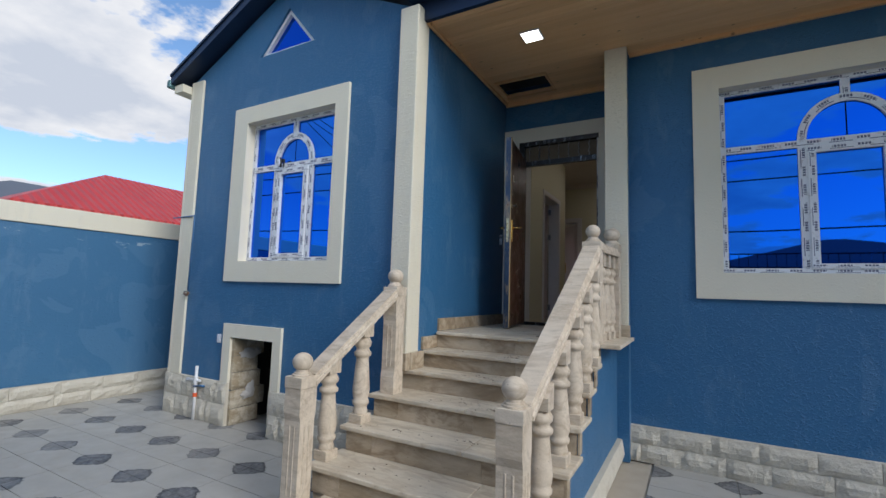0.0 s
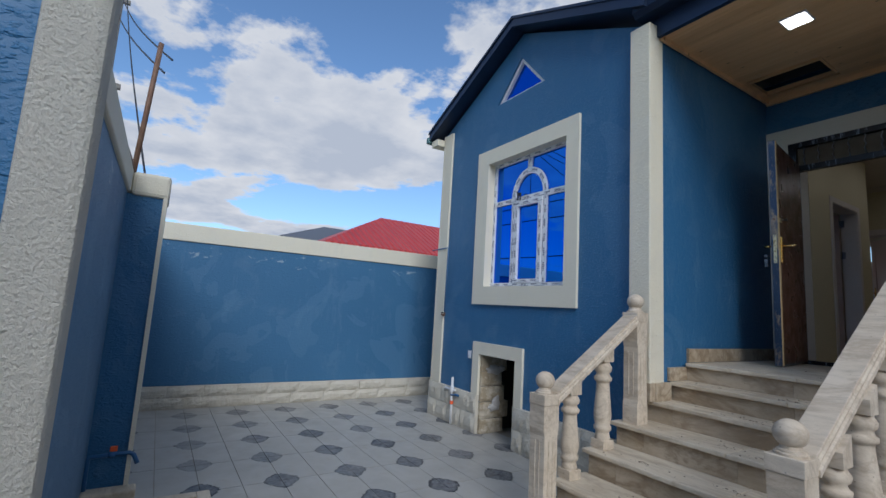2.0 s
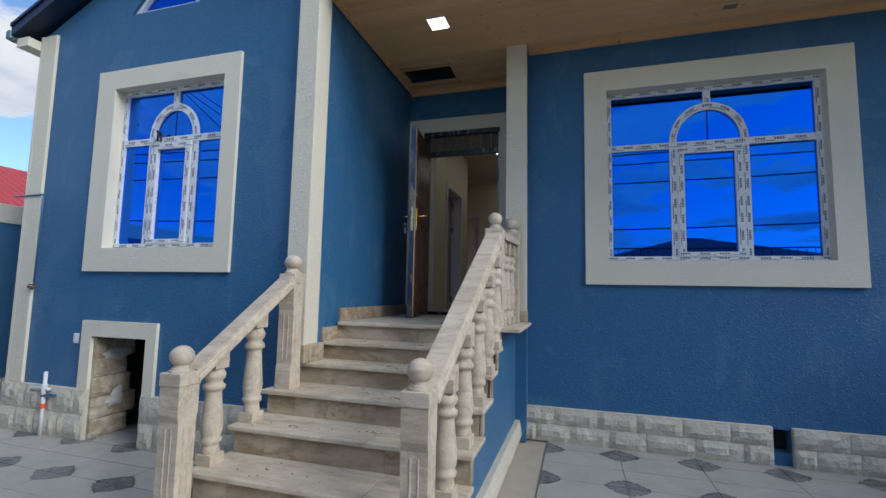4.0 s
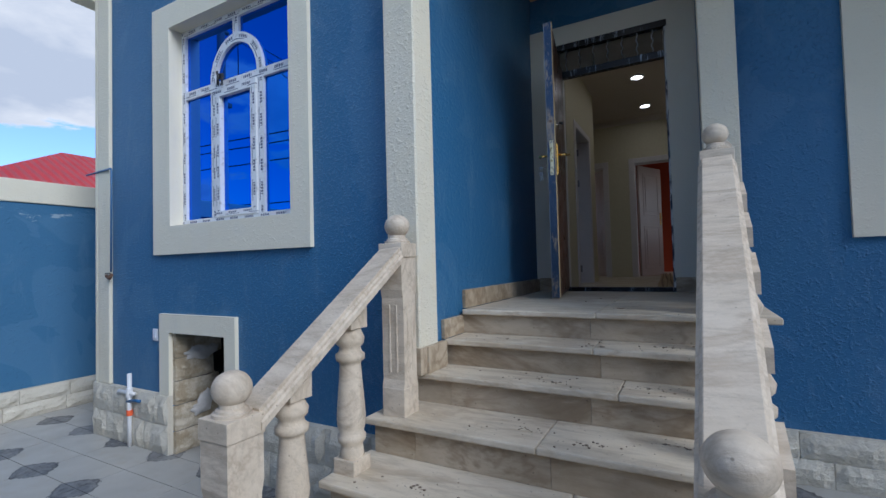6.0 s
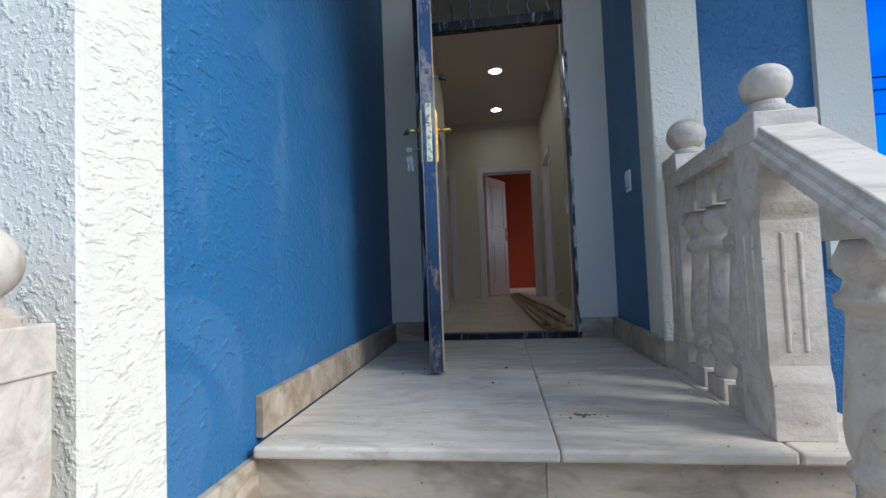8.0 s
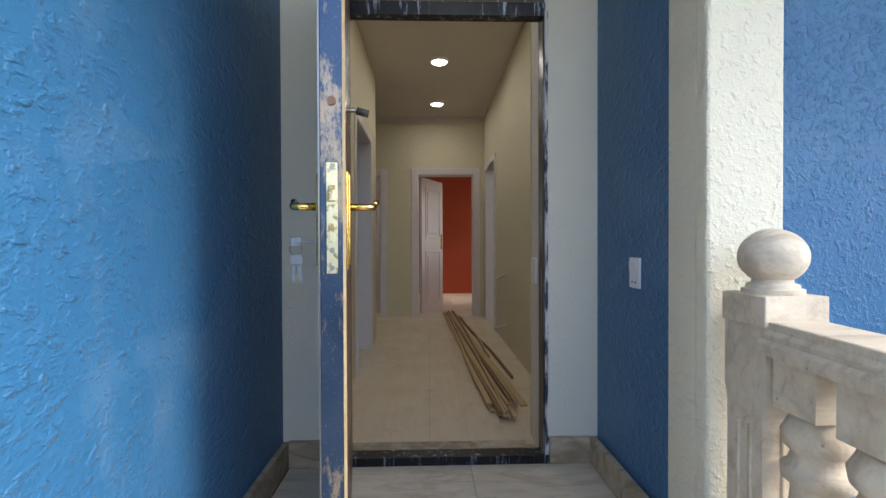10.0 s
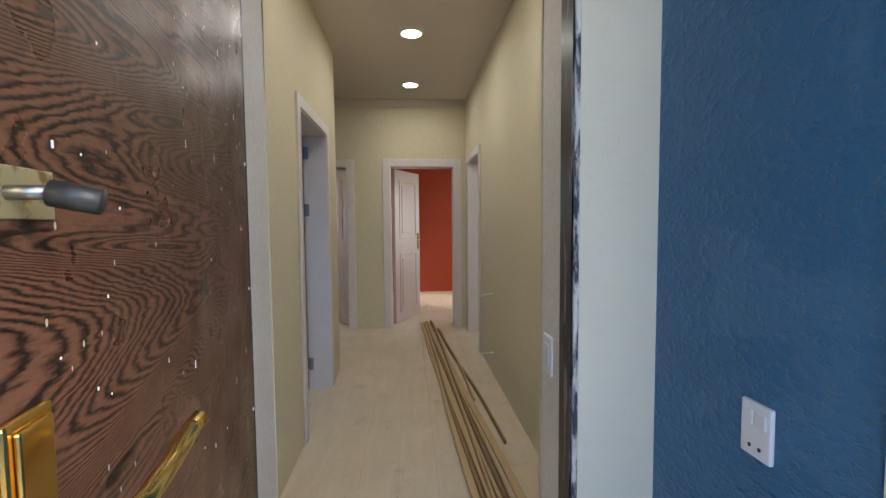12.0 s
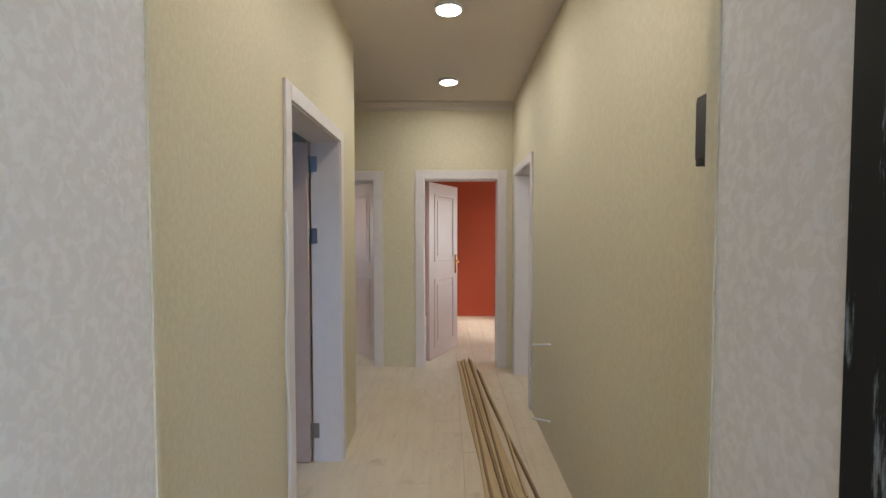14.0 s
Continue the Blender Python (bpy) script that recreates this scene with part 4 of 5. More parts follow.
def newel(at, zc, group, label, R=0.062, w=0.066):
    """A square stone post with fluted faces, a stepped cap and a ball; zc is the ball's centre."""
    p = thing("newel_post", at, label, "post", group)
    h = zc - at[2]
    bm = bmesh.new()
    box(bm, -w, -w, 0, w, w, 0.13, 0.003)
    prism(bm, [(-w, 0.13), (w, 0.13), (w * 0.86, 0.17), (w * 0.86, h - 0.34), (w, h - 0.30), (w, h - 0.15), (-w, h - 0.15), (-w, h - 0.30), (-w * 0.86, h - 0.34), (-w * 0.86, 0.17)], "x", -w * 0.98, w * 0.98)
    part("shaft", bm, CARVED, p)
    for sx, sy in ((0, -1), (0, 1), (1, 0), (-1, 0)):
        for k in (-0.019, 0.019):
            q = w * (0.86 if sy else 0.98) - 0.003
            c = (k, sy * q) if sy else (sx * q, k)
            part("flute", B(c[0] - 0.006, c[1] - 0.006, 0.20, c[0] + 0.006, c[1] + 0.006, h - 0.37, bevel=0.004), CARVED, p)
    part("cap", B(-w - 0.004, -w - 0.004, h - 0.15, w + 0.004, w + 0.004, h - 0.083, bevel=0.003), CARVED, p, "sandy stone cap block")
    bm = lathe(bmesh.new(), [(h - 0.083, 0.060), (h - 0.072, 0.060), (h - 0.070, 0.052), (h - 0.062, 0.050), (h - 0.058, 0.040), (h - 0.045, 0.038)], seg=28)
    part("collar", bm, CARVED, p)
    prof = [(h - R * 0.92 * math.cos(t), R * math.sin(t)) for t in [math.pi * (0.18 + 0.80 * i / 16) for i in range(17)]]
    part("ball", lathe(bmesh.new(), prof, seg=32), CARVED, p, "stone ball finial", smooth=True)
    return p


NL0, NL1 = (-0.795, -1.04), (-0.717, -0.20)
NR0, NR1, NR2 = (0.570, -1.03), (0.637, 0.505), (0.686, 1.105)
g = "stair newel posts"
newel((*NL0, 0.0), 0.970, g, "square limestone post with a ball at the foot of the steps")
newel((*NR0, 0.0), 0.982, g, "square limestone post with a ball at the foot of the steps")
newel((*NL1, 0.65), 1.535, g, "square fluted limestone post with a ball beside the wing's pillar", 0.060, 0.061)
newel((*NR1, 1.08), 1.93, g, "square fluted limestone post with a ball at the landing's front edge", 0.056)
newel((*NR2, 1.08), 1.975, g, "square fluted limestone post with a ball beside the nook's corner", 0.068)


def rail(name, p0, p1, label, w=0.077, h=0.068):
    """A moulded stone handrail between two points of its underside's middle line."""
    p0, p1 = Vector(p0), Vector(p1)
    d = p1 - p0
    side = Vector((d.y, -d.x, 0)).normalized()
    base = [(-w, 0.0), (-w, h * 0.35), (-w * 0.9, h * 0.45), (w * 0.9, h * 0.45), (w, h * 0.35), (w, 0.0)]
    top = [(-w * 0.88, h * 0.452), (-w * 0.88, h * 0.62), (-w * 0.78, h * 0.74), (-w * 0.78, h * 0.97), (-w * 0.74, h), (w * 0.74, h), (w * 0.78, h * 0.97), (w * 0.78, h * 0.74), (w * 0.88, h * 0.62), (w * 0.88, h * 0.452)]
    mid = (p0 + p1) / 2
    hr = thing(name, mid, label, "handrail")
    for piece, sec in (("base_moulding", base), ("top_moulding", top)):
        bm = bmesh.new()
        ends = [[bm.verts.new(p + side * a + Vector((0, 0, b)) - mid) for a, b in sec] for p in (p0, p1)]
        bm.faces.new(ends[0]); bm.faces.new(ends[1][::-1])
        n = len(sec)
        for i in range(n):
            bm.faces.new((ends[0][i], ends[0][(i + 1) % n], ends[1][(i + 1) % n], ends[1][i]))
        part(piece, bm, CARVED, hr)
    return hr


def on(p, q, y):
    k = (y - p[1]) / (q[1] - p[1])
    return p[0] + (q[0] - p[0]) * k


ZR0, ZLT, ZRT = 0.828, 1.365, 1.75   # underside of the rails at the posts
rail("handrail", (NL0[0], NL0[1] + 0.06, ZR0), (NL1[0], NL1[1] - 0.06, ZLT), "sloping moulded limestone handrail with dark chips")
rail("handrail", (NR0[0], NR0[1] + 0.06, ZR0), (NR1[0], NR1[1] - 0.06, ZRT), "sloping moulded limestone handrail")
rail("handrail", (NR1[0], NR1[1] + 0.06, 1.772), (NR2[0], NR2[1] - 0.06, 1.772), "level moulded limestone handrail beside the landing")
g = "balusters of the steps"
for i, y in ((5, -0.79), (4, -0.49)):
    k = (y - NL0[1] - 0.06) / (NL1[1] - NL0[1] - 0.12)
    baluster((on(NL0, NL1, y) - 0.03, y, TZ[i]), ZR0 + k * (ZLT - ZR0), g, 0.66)
for i, y in ((5, -0.79), (4, -0.49), (3, -0.20), (2, 0.04), (1, 0.27)):
    k = (y - NR0[1] - 0.06) / (NR1[1] - NR0[1] - 0.12)
    baluster((on(NR0, NR1, y) + 0.045, y, TZ[i]), ZR0 + k * (ZRT - ZR0), g, 0.61)
for y in (0.65, 0.81, 0.97):
    baluster((on(NR1, NR2, y), y, 1.08), 1.772, g)

# ---- entrance door ----
bm = bmesh.new()
box(bm, -0.50, 1.975, 1.08, -0.437, 2.06, 3.25)
box(bm, 0.395, 2.002, 1.08, 0.44, 2.09, 3.25)
box(bm, -0.437, 1.975, 3.20, 0.42, 2.06, 3.25)
box(bm, -0.437, 1.985, 2.955, 0.397, 2.04, 3.01)
box(bm, -0.437, 1.985, FLOOR - 0.02, 0.42, 2.06, FLOOR + 0.075)
part("door_frame", bm, DARK_METAL, None, "chipped black steel frame of the entrance door", "structure")
part("frame_edge", B(0.398, 1.990, 1.08, 0.436, 2.0015, 3.25, bevel=0.003), SMEARED, None, "white paint smeared over the blue edge of the door frame", "structure")
grille = thing("transom_grille", (-0.03, 2.0, 3.01), "ornate thin bars before a brown panel above the entrance door", "grille")
part("panel", B(-0.42, 0.03, 0.0, 0.42, 0.04, 0.19), BROWN_PANEL, grille, "dull dark brown panel")
for i in range(7):
    x = -0.345 + i * 0.115
    bm = tube(bmesh.new(), [(x + 0.006 * math.sin(k * 1.3), -0.005, 0.002 + 0.186 * k / 12) for k in range(13)], 0.005, 6)
    part("bar", bm, STEEL, grille, "twisted white metal bar")
part("threshold", B(-0.50, 1.98, FLOOR - 0.02, 0.44, 2.30, FLOOR + 0.004), CUBE, None, "dirty mortar threshold", "structure")

leaf = tagged(new("door_1"), "open steel entrance door, dark wood-grain film inside, blue chipped edge", "door", "", "structure")
HINGE, LEAF_W = (-0.412, 1.985), 0.885
LZ0, LZ1 = 1.094, 2.965
leaf.location = (HINGE[0], HINGE[1], LZ0)
leaf.rotation_euler = (0, 0, radians(-81.3))      # swings out of the opening
H = LZ1 - LZ0 + 0.05
# local x runs from the hinge to the lock edge, local y through the thickness (towards -y is the yard side when shut)
part("skin", B(0.0, -0.049, 0.0, LEAF_W, -0.043, H), DARK_METAL, leaf, "black painted outer sheet")
part("film", B(0.03, -0.0015, 0.02, LEAF_W - 0.028, 0.003, H - 0.02), WENGE, leaf, "scratched dark wood-grain film with white specks")
bm = bmesh.new()
box(bm, 0.0, -0.043, 0.0, LEAF_W, -0.002, H, 0.003)
part("body", bm, DARK_METAL, leaf)
part("edge_strip", B(LEAF_W, -0.047, 0.0, LEAF_W + 0.004, 0.0, H), LEAF_EDGE, leaf, "scraped blue edge strip with rust and paint specks")
part("edge_lip", B(LEAF_W - 0.03, 0.0, 0.0, LEAF_W + 0.006, 0.006, H), STRIP, leaf, "thin wooden lip")
part("outer_lip", B(LEAF_W - 0.02, -0.052, 0.0, LEAF_W + 0.006, -0.049, H), STEEL, leaf, "bare metal lip")
zp0, zp1 = 1.942 - LZ0, 2.184 - LZ0
lock = part("lock_plate", B(LEAF_W + 0.004, -0.035, zp0, LEAF_W + 0.008, -0.011, zp1, bevel=0.001), PLATE, leaf, "worn brass lock plate")
part("latch", B(LEAF_W + 0.008, -0.031, zp1 - 0.085, LEAF_W + 0.016, -0.015, zp1 - 0.05, bevel=0.002), PLATE, lock, "brass latch")
part("bolt", B(LEAF_W + 0.008, -0.029, zp1 - 0.175, LEAF_W + 0.012, -0.017, zp1 - 0.13, bevel=0.001), PLATE, lock, "brass dead bolt")
for zz in (zp0 + 0.012, zp0 + 0.05, zp1 - 0.012):
    bm = tube(bmesh.new(), [(LEAF_W + 0.008, -0.023, zz), (LEAF_W + 0.0095, -0.023, zz)], 0.0055, 12)
    part("screw", bm, STEEL, lock, "screw")
bm = tube(bmesh.new(), [(LEAF_W + 0.004, -0.023, zp1 + 0.134), (LEAF_W + 0.009, -0.023, zp1 + 0.134)], 0.010, 16)
part("bolt_end", bm, RUST, leaf, "round dull bronze bolt end")
# handles
for side, yy, mat in ((1, 0.004, BRASS), (-1, -0.050, BRASS)):
    bm = bmesh.new()
    y0, y1 = (yy, yy + 0.007) if side > 0 else (yy - 0.007, yy)
    box(bm, LEAF_W - 0.085, y0, zp0 + 0.005, LEAF_W - 0.035, y1, zp1 - 0.01, 0.003)
    yb0, yb1 = (y1, y1 + 0.004) if side > 0 else (y0 - 0.004, y0)
    box(bm, LEAF_W - 0.078, yb0, zp0 + 0.012, LEAF_W - 0.042, yb1, zp1 - 0.017, 0.002)
    hd = part("door_handle", bm, mat, leaf, "brass handle plate")
    zc = zp1 - 0.092
    s = side
    base_y = y1 if s > 0 else y0
    bm = tube(bmesh.new(), [(LEAF_W - 0.06, base_y, zc), (LEAF_W - 0.06, base_y + s * 0.042, zc), (LEAF_W - 0.063, base_y + s * 0.053, zc + 0.001), (LEAF_W - 0.075, base_y + s * 0.058, zc + 0.003),
                            (LEAF_W - 0.12, base_y + s * 0.060, zc + 0.006), (LEAF_W - 0.16, base_y + s * 0.064, zc + 0.016), (LEAF_W - 0.175, base_y + s * 0.070, zc + 0.022)], 0.0085, 12)
    part("lever", bm, mat, hd, "curved brass lever", smooth=True)
bm = tube(bmesh.new(), [(LEAF_W - 0.06, 0.003, zp1 + 0.134), (LEAF_W - 0.06, 0.03, zp1 + 0.134)], 0.005, 10)
part("bolt_pin", bm, STEEL, leaf, "bare bolt spindle", smooth=True)
bm = tube(bmesh.new(), [(LEAF_W - 0.06, 0.03, zp1 + 0.134), (LEAF_W - 0.063, 0.058, zp1 + 0.128)], 0.009, 14)
part("bolt_knob", bm, BLACK, leaf, "black plastic bolt knob", smooth=True)
part("bolt_slot", B(LEAF_W - 0.11, 0.003, zp1 + 0.117, LEAF_W - 0.035, 0.006, zp1 + 0.152, bevel=0.001), PLATE, leaf, "small brass slot plate")
for i in range(7):
    z = 0.18 + i * 0.29
    bm = lathe(bmesh.new(), [(0.0, 0.0045), (0.002, 0.004), (0.003, 0.0015)], seg=10)
    bm.transform(Matrix.Translation((0.04, 0.003, z)) @ Matrix.Rotation(radians(-90), 4, "X"))
    part("screw", bm, WHITE_PL, leaf, "paint-splashed screw head")
rng = random.Random(8)
bm = bmesh.new()
for _ in range(70):
    x, z = rng.uniform(0.03, LEAF_W - 0.04), rng.uniform(0.3, H - 0.15)
    w_, h_ = rng.uniform(0.0006, 0.0016), rng.choice((0.001, 0.001, 0.0015, 0.002, 0.003, 0.006))
    box(bm, x - w_, 0.0031, z - h_, x + w_, 0.0036, z + h_)
part("paint_spatter", bm, WHITE_PL, leaf, "white paint drips and specks", kind="stuff")
keys = thing("key_bunch", (-0.35, 1.12, 2.0), "small bunch of steel keys hanging from the door lock", "keys")
M = leaf.matrix_basis.copy()
kp = M @ Vector((LEAF_W - 0.06, -0.075, zp0 + 0.07))
keys.location = kp
bm = tube(bmesh.new(), [(0.012, 0, 0.0), (-0.03, 0, 0.0)], 0.003, 8)
box(bm, -0.045, -0.0015, -0.010, -0.022, 0.0015, 0.010, 0.001)
part("key_in_lock", bm, STEEL, keys)
bm = tube(bmesh.new(), [(-0.034 + 0.014 * math.sin(k * math.pi / 8), 0.0, -0.018 + 0.014 * math.cos(k * math.pi / 8)) for k in range(17)], 0.0013, 6)
part("ring", bm, STEEL, keys)
for dx, rot in ((-0.036, 4), (-0.030, -9)):
    bm = bmesh.new()
    prism(bm, [(0.011 * math.cos(t), -0.012 + 0.013 * math.sin(t)) for t in [math.pi * k / 7 for k in range(14)]], "y", -0.001, 0.001)
    box(bm, -0.004, -0.001, -0.062, 0.004, 0.001, -0.022)
    bm.transform(Matrix.Translation((dx, 0.003 if rot > 0 else -0.003, -0.03)) @ Matrix.Rotation(radians(rot), 4, "Y"))
    part("key", bm, STEEL, keys, "steel key")

# ---- inside: hall, side passage, red room ----
LW, RW, FAR, CORN = -0.63, 0.652, 6.18, 4.74
part("floor_base", B(-4.2, 2.0, 0.9, 3.2, 11.2, FLOOR - 0.012), MORTAR, None, "subfloor", "structure")
part("ceiling", B(-4.2, 2.30, CEILZ, 3.2, 11.2, CEILZ + 0.1), CEIL, None, "matt pale ceiling of the hall", "structure")
bm = bmesh.new()
box(bm, -0.93, 2.35, FLOOR, -0.49, 2.39, CEILZ)
box(bm, 0.425, 2.30, FLOOR, 0.80, 2.39, CEILZ)
box(bm, -0.49, 2.35, 3.33, 0.425, 2.39, CEILZ)
part("wall_hall_front", bm, WALLP, None, "wallpapered front wall of the hall", "structure")
bm = bmesh.new()
prism(bm, [(-0.55, 2.06), (-0.437, 2.06), (-0.489, 2.40), (-0.55, 2.40)], "z", FLOOR, 3.33)
prism(bm, [(0.399, 2.092), (0.50, 2.092), (0.50, 2.36), (0.425, 2.36)], "z", FLOOR, 3.33)
box(bm, -0.55, 2.06, 3.25, 0.50, 2.38, 3.33)
part("door_reveal", bm, REVEAL, None, "pale textured wallpaper on the door reveals", "structure")
part("trim", B(-0.503, 2.392, FLOOR, -0.484, 2.402, 3.33), WALLP, None, "pale corner bead", "structure")
part("trim", B(0.421, 2.352, FLOOR, 0.436, 2.362, 3.33), WALLP, None, "pale corner bead", "structure")
wall_y("wall_hall_side", 2.39, CORN, FLOOR - 0.1, CEILZ, LW - 0.16, LW, WALLP, [(3.455, FLOOR - 0.2, 4.31, 2.955)], "yellow-green wallpapered hall wall")
wall_y("wall_hall_right", 2.39, FAR, FLOOR - 0.1, CEILZ, RW, RW + 0.22, WALLP, [(5.135, FLOOR - 0.2, 5.95, 2.965)], "yellow-green wallpapered hall wall")
wall_x("wall_hall_end", -3.9, 1.9, FLOOR - 0.1, CEILZ, FAR, FAR + 0.16, WALLP, [(-0.248, FLOOR - 0.2, 0.522, 2.955), (-1.52, FLOOR - 0.2, -0.72, 2.945)], "yellow-green wallpapered end wall")
wall_x("wall_passage", -3.9, LW - 0.16, FLOOR - 0.1, CEILZ, CORN - 0.14, CORN, WALLP, label="yellow-green wall of the side passage")
wall_y("wall_passage_end", 4.58, FAR, FLOOR - 0.1, CEILZ, -3.9, -3.75, WALLP, [(5.2, FLOOR + 0.8, 6.1, 3.0)], "end wall of the side passage")
# closing walls of the rooms behind the doors
wall_y("wall_side_room", 2.39, 4.58, FLOOR - 0.1, CEILZ, -3.9, -3.75, CREAM_FLAT, [(3.0, FLOOR + 0.8, 4.2, 3.0)], "plain wall of the side room")
wall_y("wall_right_room_end", 2.39, 6.28, FLOOR - 0.1, CEILZ, 2.9, 3.05, CREAM_FLAT, label="plain wall of the right-hand room")
wall_x("wall_right_room_front", 0.85, 3.05, FLOOR - 0.1, CEILZ, 2.35, 2.5, CREAM_FLAT, label="plain wall of the right-hand room")
wall_x("wall_right_room_back", 1.9, 3.05, FLOOR - 0.1, CEILZ, FAR, FAR + 0.16, CREAM_FLAT, label="plain wall of the right-hand room")
wall_x("wall_red_back", -0.72, 2.35, FLOOR - 0.1, CEILZ, 8.95, 9.1, RED_WALL, label="brick-red wallpapered wall")
wall_y("wall_red_right", FAR + 0.16, 8.95, FLOOR - 0.1, CEILZ, 2.2, 2.35, RED_WALL, [(6.8, FLOOR + 0.8, 8.3, 3.0)], "brick-red wall with an added, unseen window opening")
wall_y("wall_red_left", FAR + 0.16, 8.95, FLOOR - 0.1, CEILZ, -0.72, -0.62, RED_WALL, label="brick-red wallpapered wall")
wall_x("wall_left_room_back", -3.9, -0.72, FLOOR - 0.1, CEILZ, 8.95, 9.1, CREAM_FLAT, [(-2.05, 1.98, -1.35, 3.21)], "plain back wall")
wall_y("wall_left_room_side", FAR + 0.16, 8.95, FLOOR - 0.1, CEILZ, -3.9, -3.75, CREAM_FLAT, [(6.8, FLOOR + 0.8, 8.3, 3.0)], "plain wall with a window opening")


def daylight(name, at, size, direction, power):
    """An area lamp added in a room as stand-in for sky light; its window is unseen."""
    d = bpy.data.lights.new(name, "AREA")
    d.shape, d.size, d.size_y, d.energy, d.color = "RECTANGLE", size[0], size[1], power, (0.86, 0.93, 1.0)
    ob = new(name, d)
    ob.matrix_world = look(at, Vector(at) + Vector(direction))
    return ob


# fill lamps added to brighten the passage and the rooms behind the doors
daylight("room_daylight_fill", (2.19, 7.55, 2.43), (1.4, 1.0), (-1, 0, -0.1), 2.6)
daylight("room_daylight_fill", (-3.74, 7.55, 2.43), (1.4, 1.0), (1, 0, -0.1), 2)
daylight("room_daylight_fill", (-3.74, 5.65, 2.9), (0.9, 1.2), (1, 0, -0.1), 6)
daylight("room_daylight_fill", (-3.74, 3.6, 2.9), (1.1, 1.2), (1, 0, -0.1), 6)
# pure fill: the right-hand room's end wall has no window opening
daylight("room_daylight_fill", (2.88, 4.2, 2.9), (1.6, 1.2), (-1, 0, -0.1), 6)

bm = bmesh.new()
prism(bm, [(FAR, CEILZ - 0.075), (FAR - 0.012, CEILZ - 0.075), (FAR - 0.02, CEILZ - 0.05), (FAR - 0.06, CEILZ - 0.015), (FAR - 0.07, CEILZ - 0.012), (FAR - 0.07, CEILZ), (FAR, CEILZ)], "x", -3.7, RW)
part("cornice", bm, CEIL, None, "white moulded cornice", "structure")


def casing_y(wallx, sgn, y0, y1, ztop, depth, label):
    """Door lining and architrave in a wall that runs along y; sgn: the side the architrave stands on."""
    bm = bmesh.new()
    w = 0.07
    a, b = (wallx, wallx + sgn * 0.014)
    xa, xb = min(a, b), max(a, b)
    box(bm, xa, y0 - w + 0.015, FLOOR, xb, y0 + 0.012, ztop + w - 0.015, 0.003)
    box(bm, xa, y1 - 0.012, FLOOR, xb, y1 + w - 0.015, ztop + w - 0.015, 0.003)
    box(bm, xa, y0 + 0.012, ztop - 0.012, xb, y1 - 0.012, ztop + w - 0.015, 0.003)
    c, d = wallx + sgn * 0.004, wallx - sgn * depth
    xc, xd = min(c, d), max(c, d)
    box(bm, xc, y0, FLOOR, xd, y0 + 0.02, ztop)
    box(bm, xc, y1 - 0.02, FLOOR, xd, y1, ztop)
    box(bm, xc, y0 + 0.02, ztop - 0.02, xd, y1 - 0.02, ztop)
    return part("door_casing", bm, CASING, None, label, "structure")


def casing_x(y, x0, x1, ztop, depth, label):
    bm = bmesh.new()
    w = 0.085
    box(bm, x0 - w + 0.012, y - 0.014, FLOOR, x0 + 0.012, y, ztop + w - 0.012, 0.003)
    box(bm, x1 - 0.012, y - 0.014, FLOOR, x1 + w - 0.012, y, ztop + w - 0.012, 0.003)
    box(bm, x0 + 0.012, y - 0.014, ztop - 0.012, x1 - 0.012, y, ztop + w - 0.012, 0.003)
    box(bm, x0, y - 0.004, FLOOR, x0 + 0.02, y + depth, ztop)
    box(bm, x1 - 0.02, y - 0.004, FLOOR, x1, y + depth, ztop)
    box(bm, x0 + 0.02, y - 0.004, ztop - 0.02, x1 - 0.02, y + depth, ztop)
    return part("door_casing", bm, CASING, None, label, "structure")


back_win = tagged(new("window_4"), "plain white two-light window in the far room", "window", "", "structure")
back_win.location = (-1.70, 8.99, 1.98)
bm = bmesh.new()
for d in ((-0.35, 0, 0, 0.35, 0.06, 0.05), (-0.35, 0, 1.18, 0.35, 0.06, 1.23), (-0.35, 0, 0.05, -0.30, 0.06, 1.18), (0.30, 0, 0.05, 0.35, 0.06, 1.18), (-0.30, 0, 0.80, 0.30, 0.06, 0.86), (-0.03, 0, 0.05, 0.03, 0.06, 0.80)):
    box(bm, *d)
part("window_frame", bm, WHITE_PL, back_win)
casing_y(LW, 1, 3.455, 4.31, 2.955, 0.165, "white film-covered casing of the side room door")
casing_y(RW, -1, 5.135, 5.95, 2.965, 0.23, "white casing of the right-hand doorway")
casing_x(FAR, -0.248, 0.522, 2.955, 0.17, "white casing of the red room door")
casing_x(FAR, -1.52, -0.72, 2.945, 0.17, "white casing of the end door")


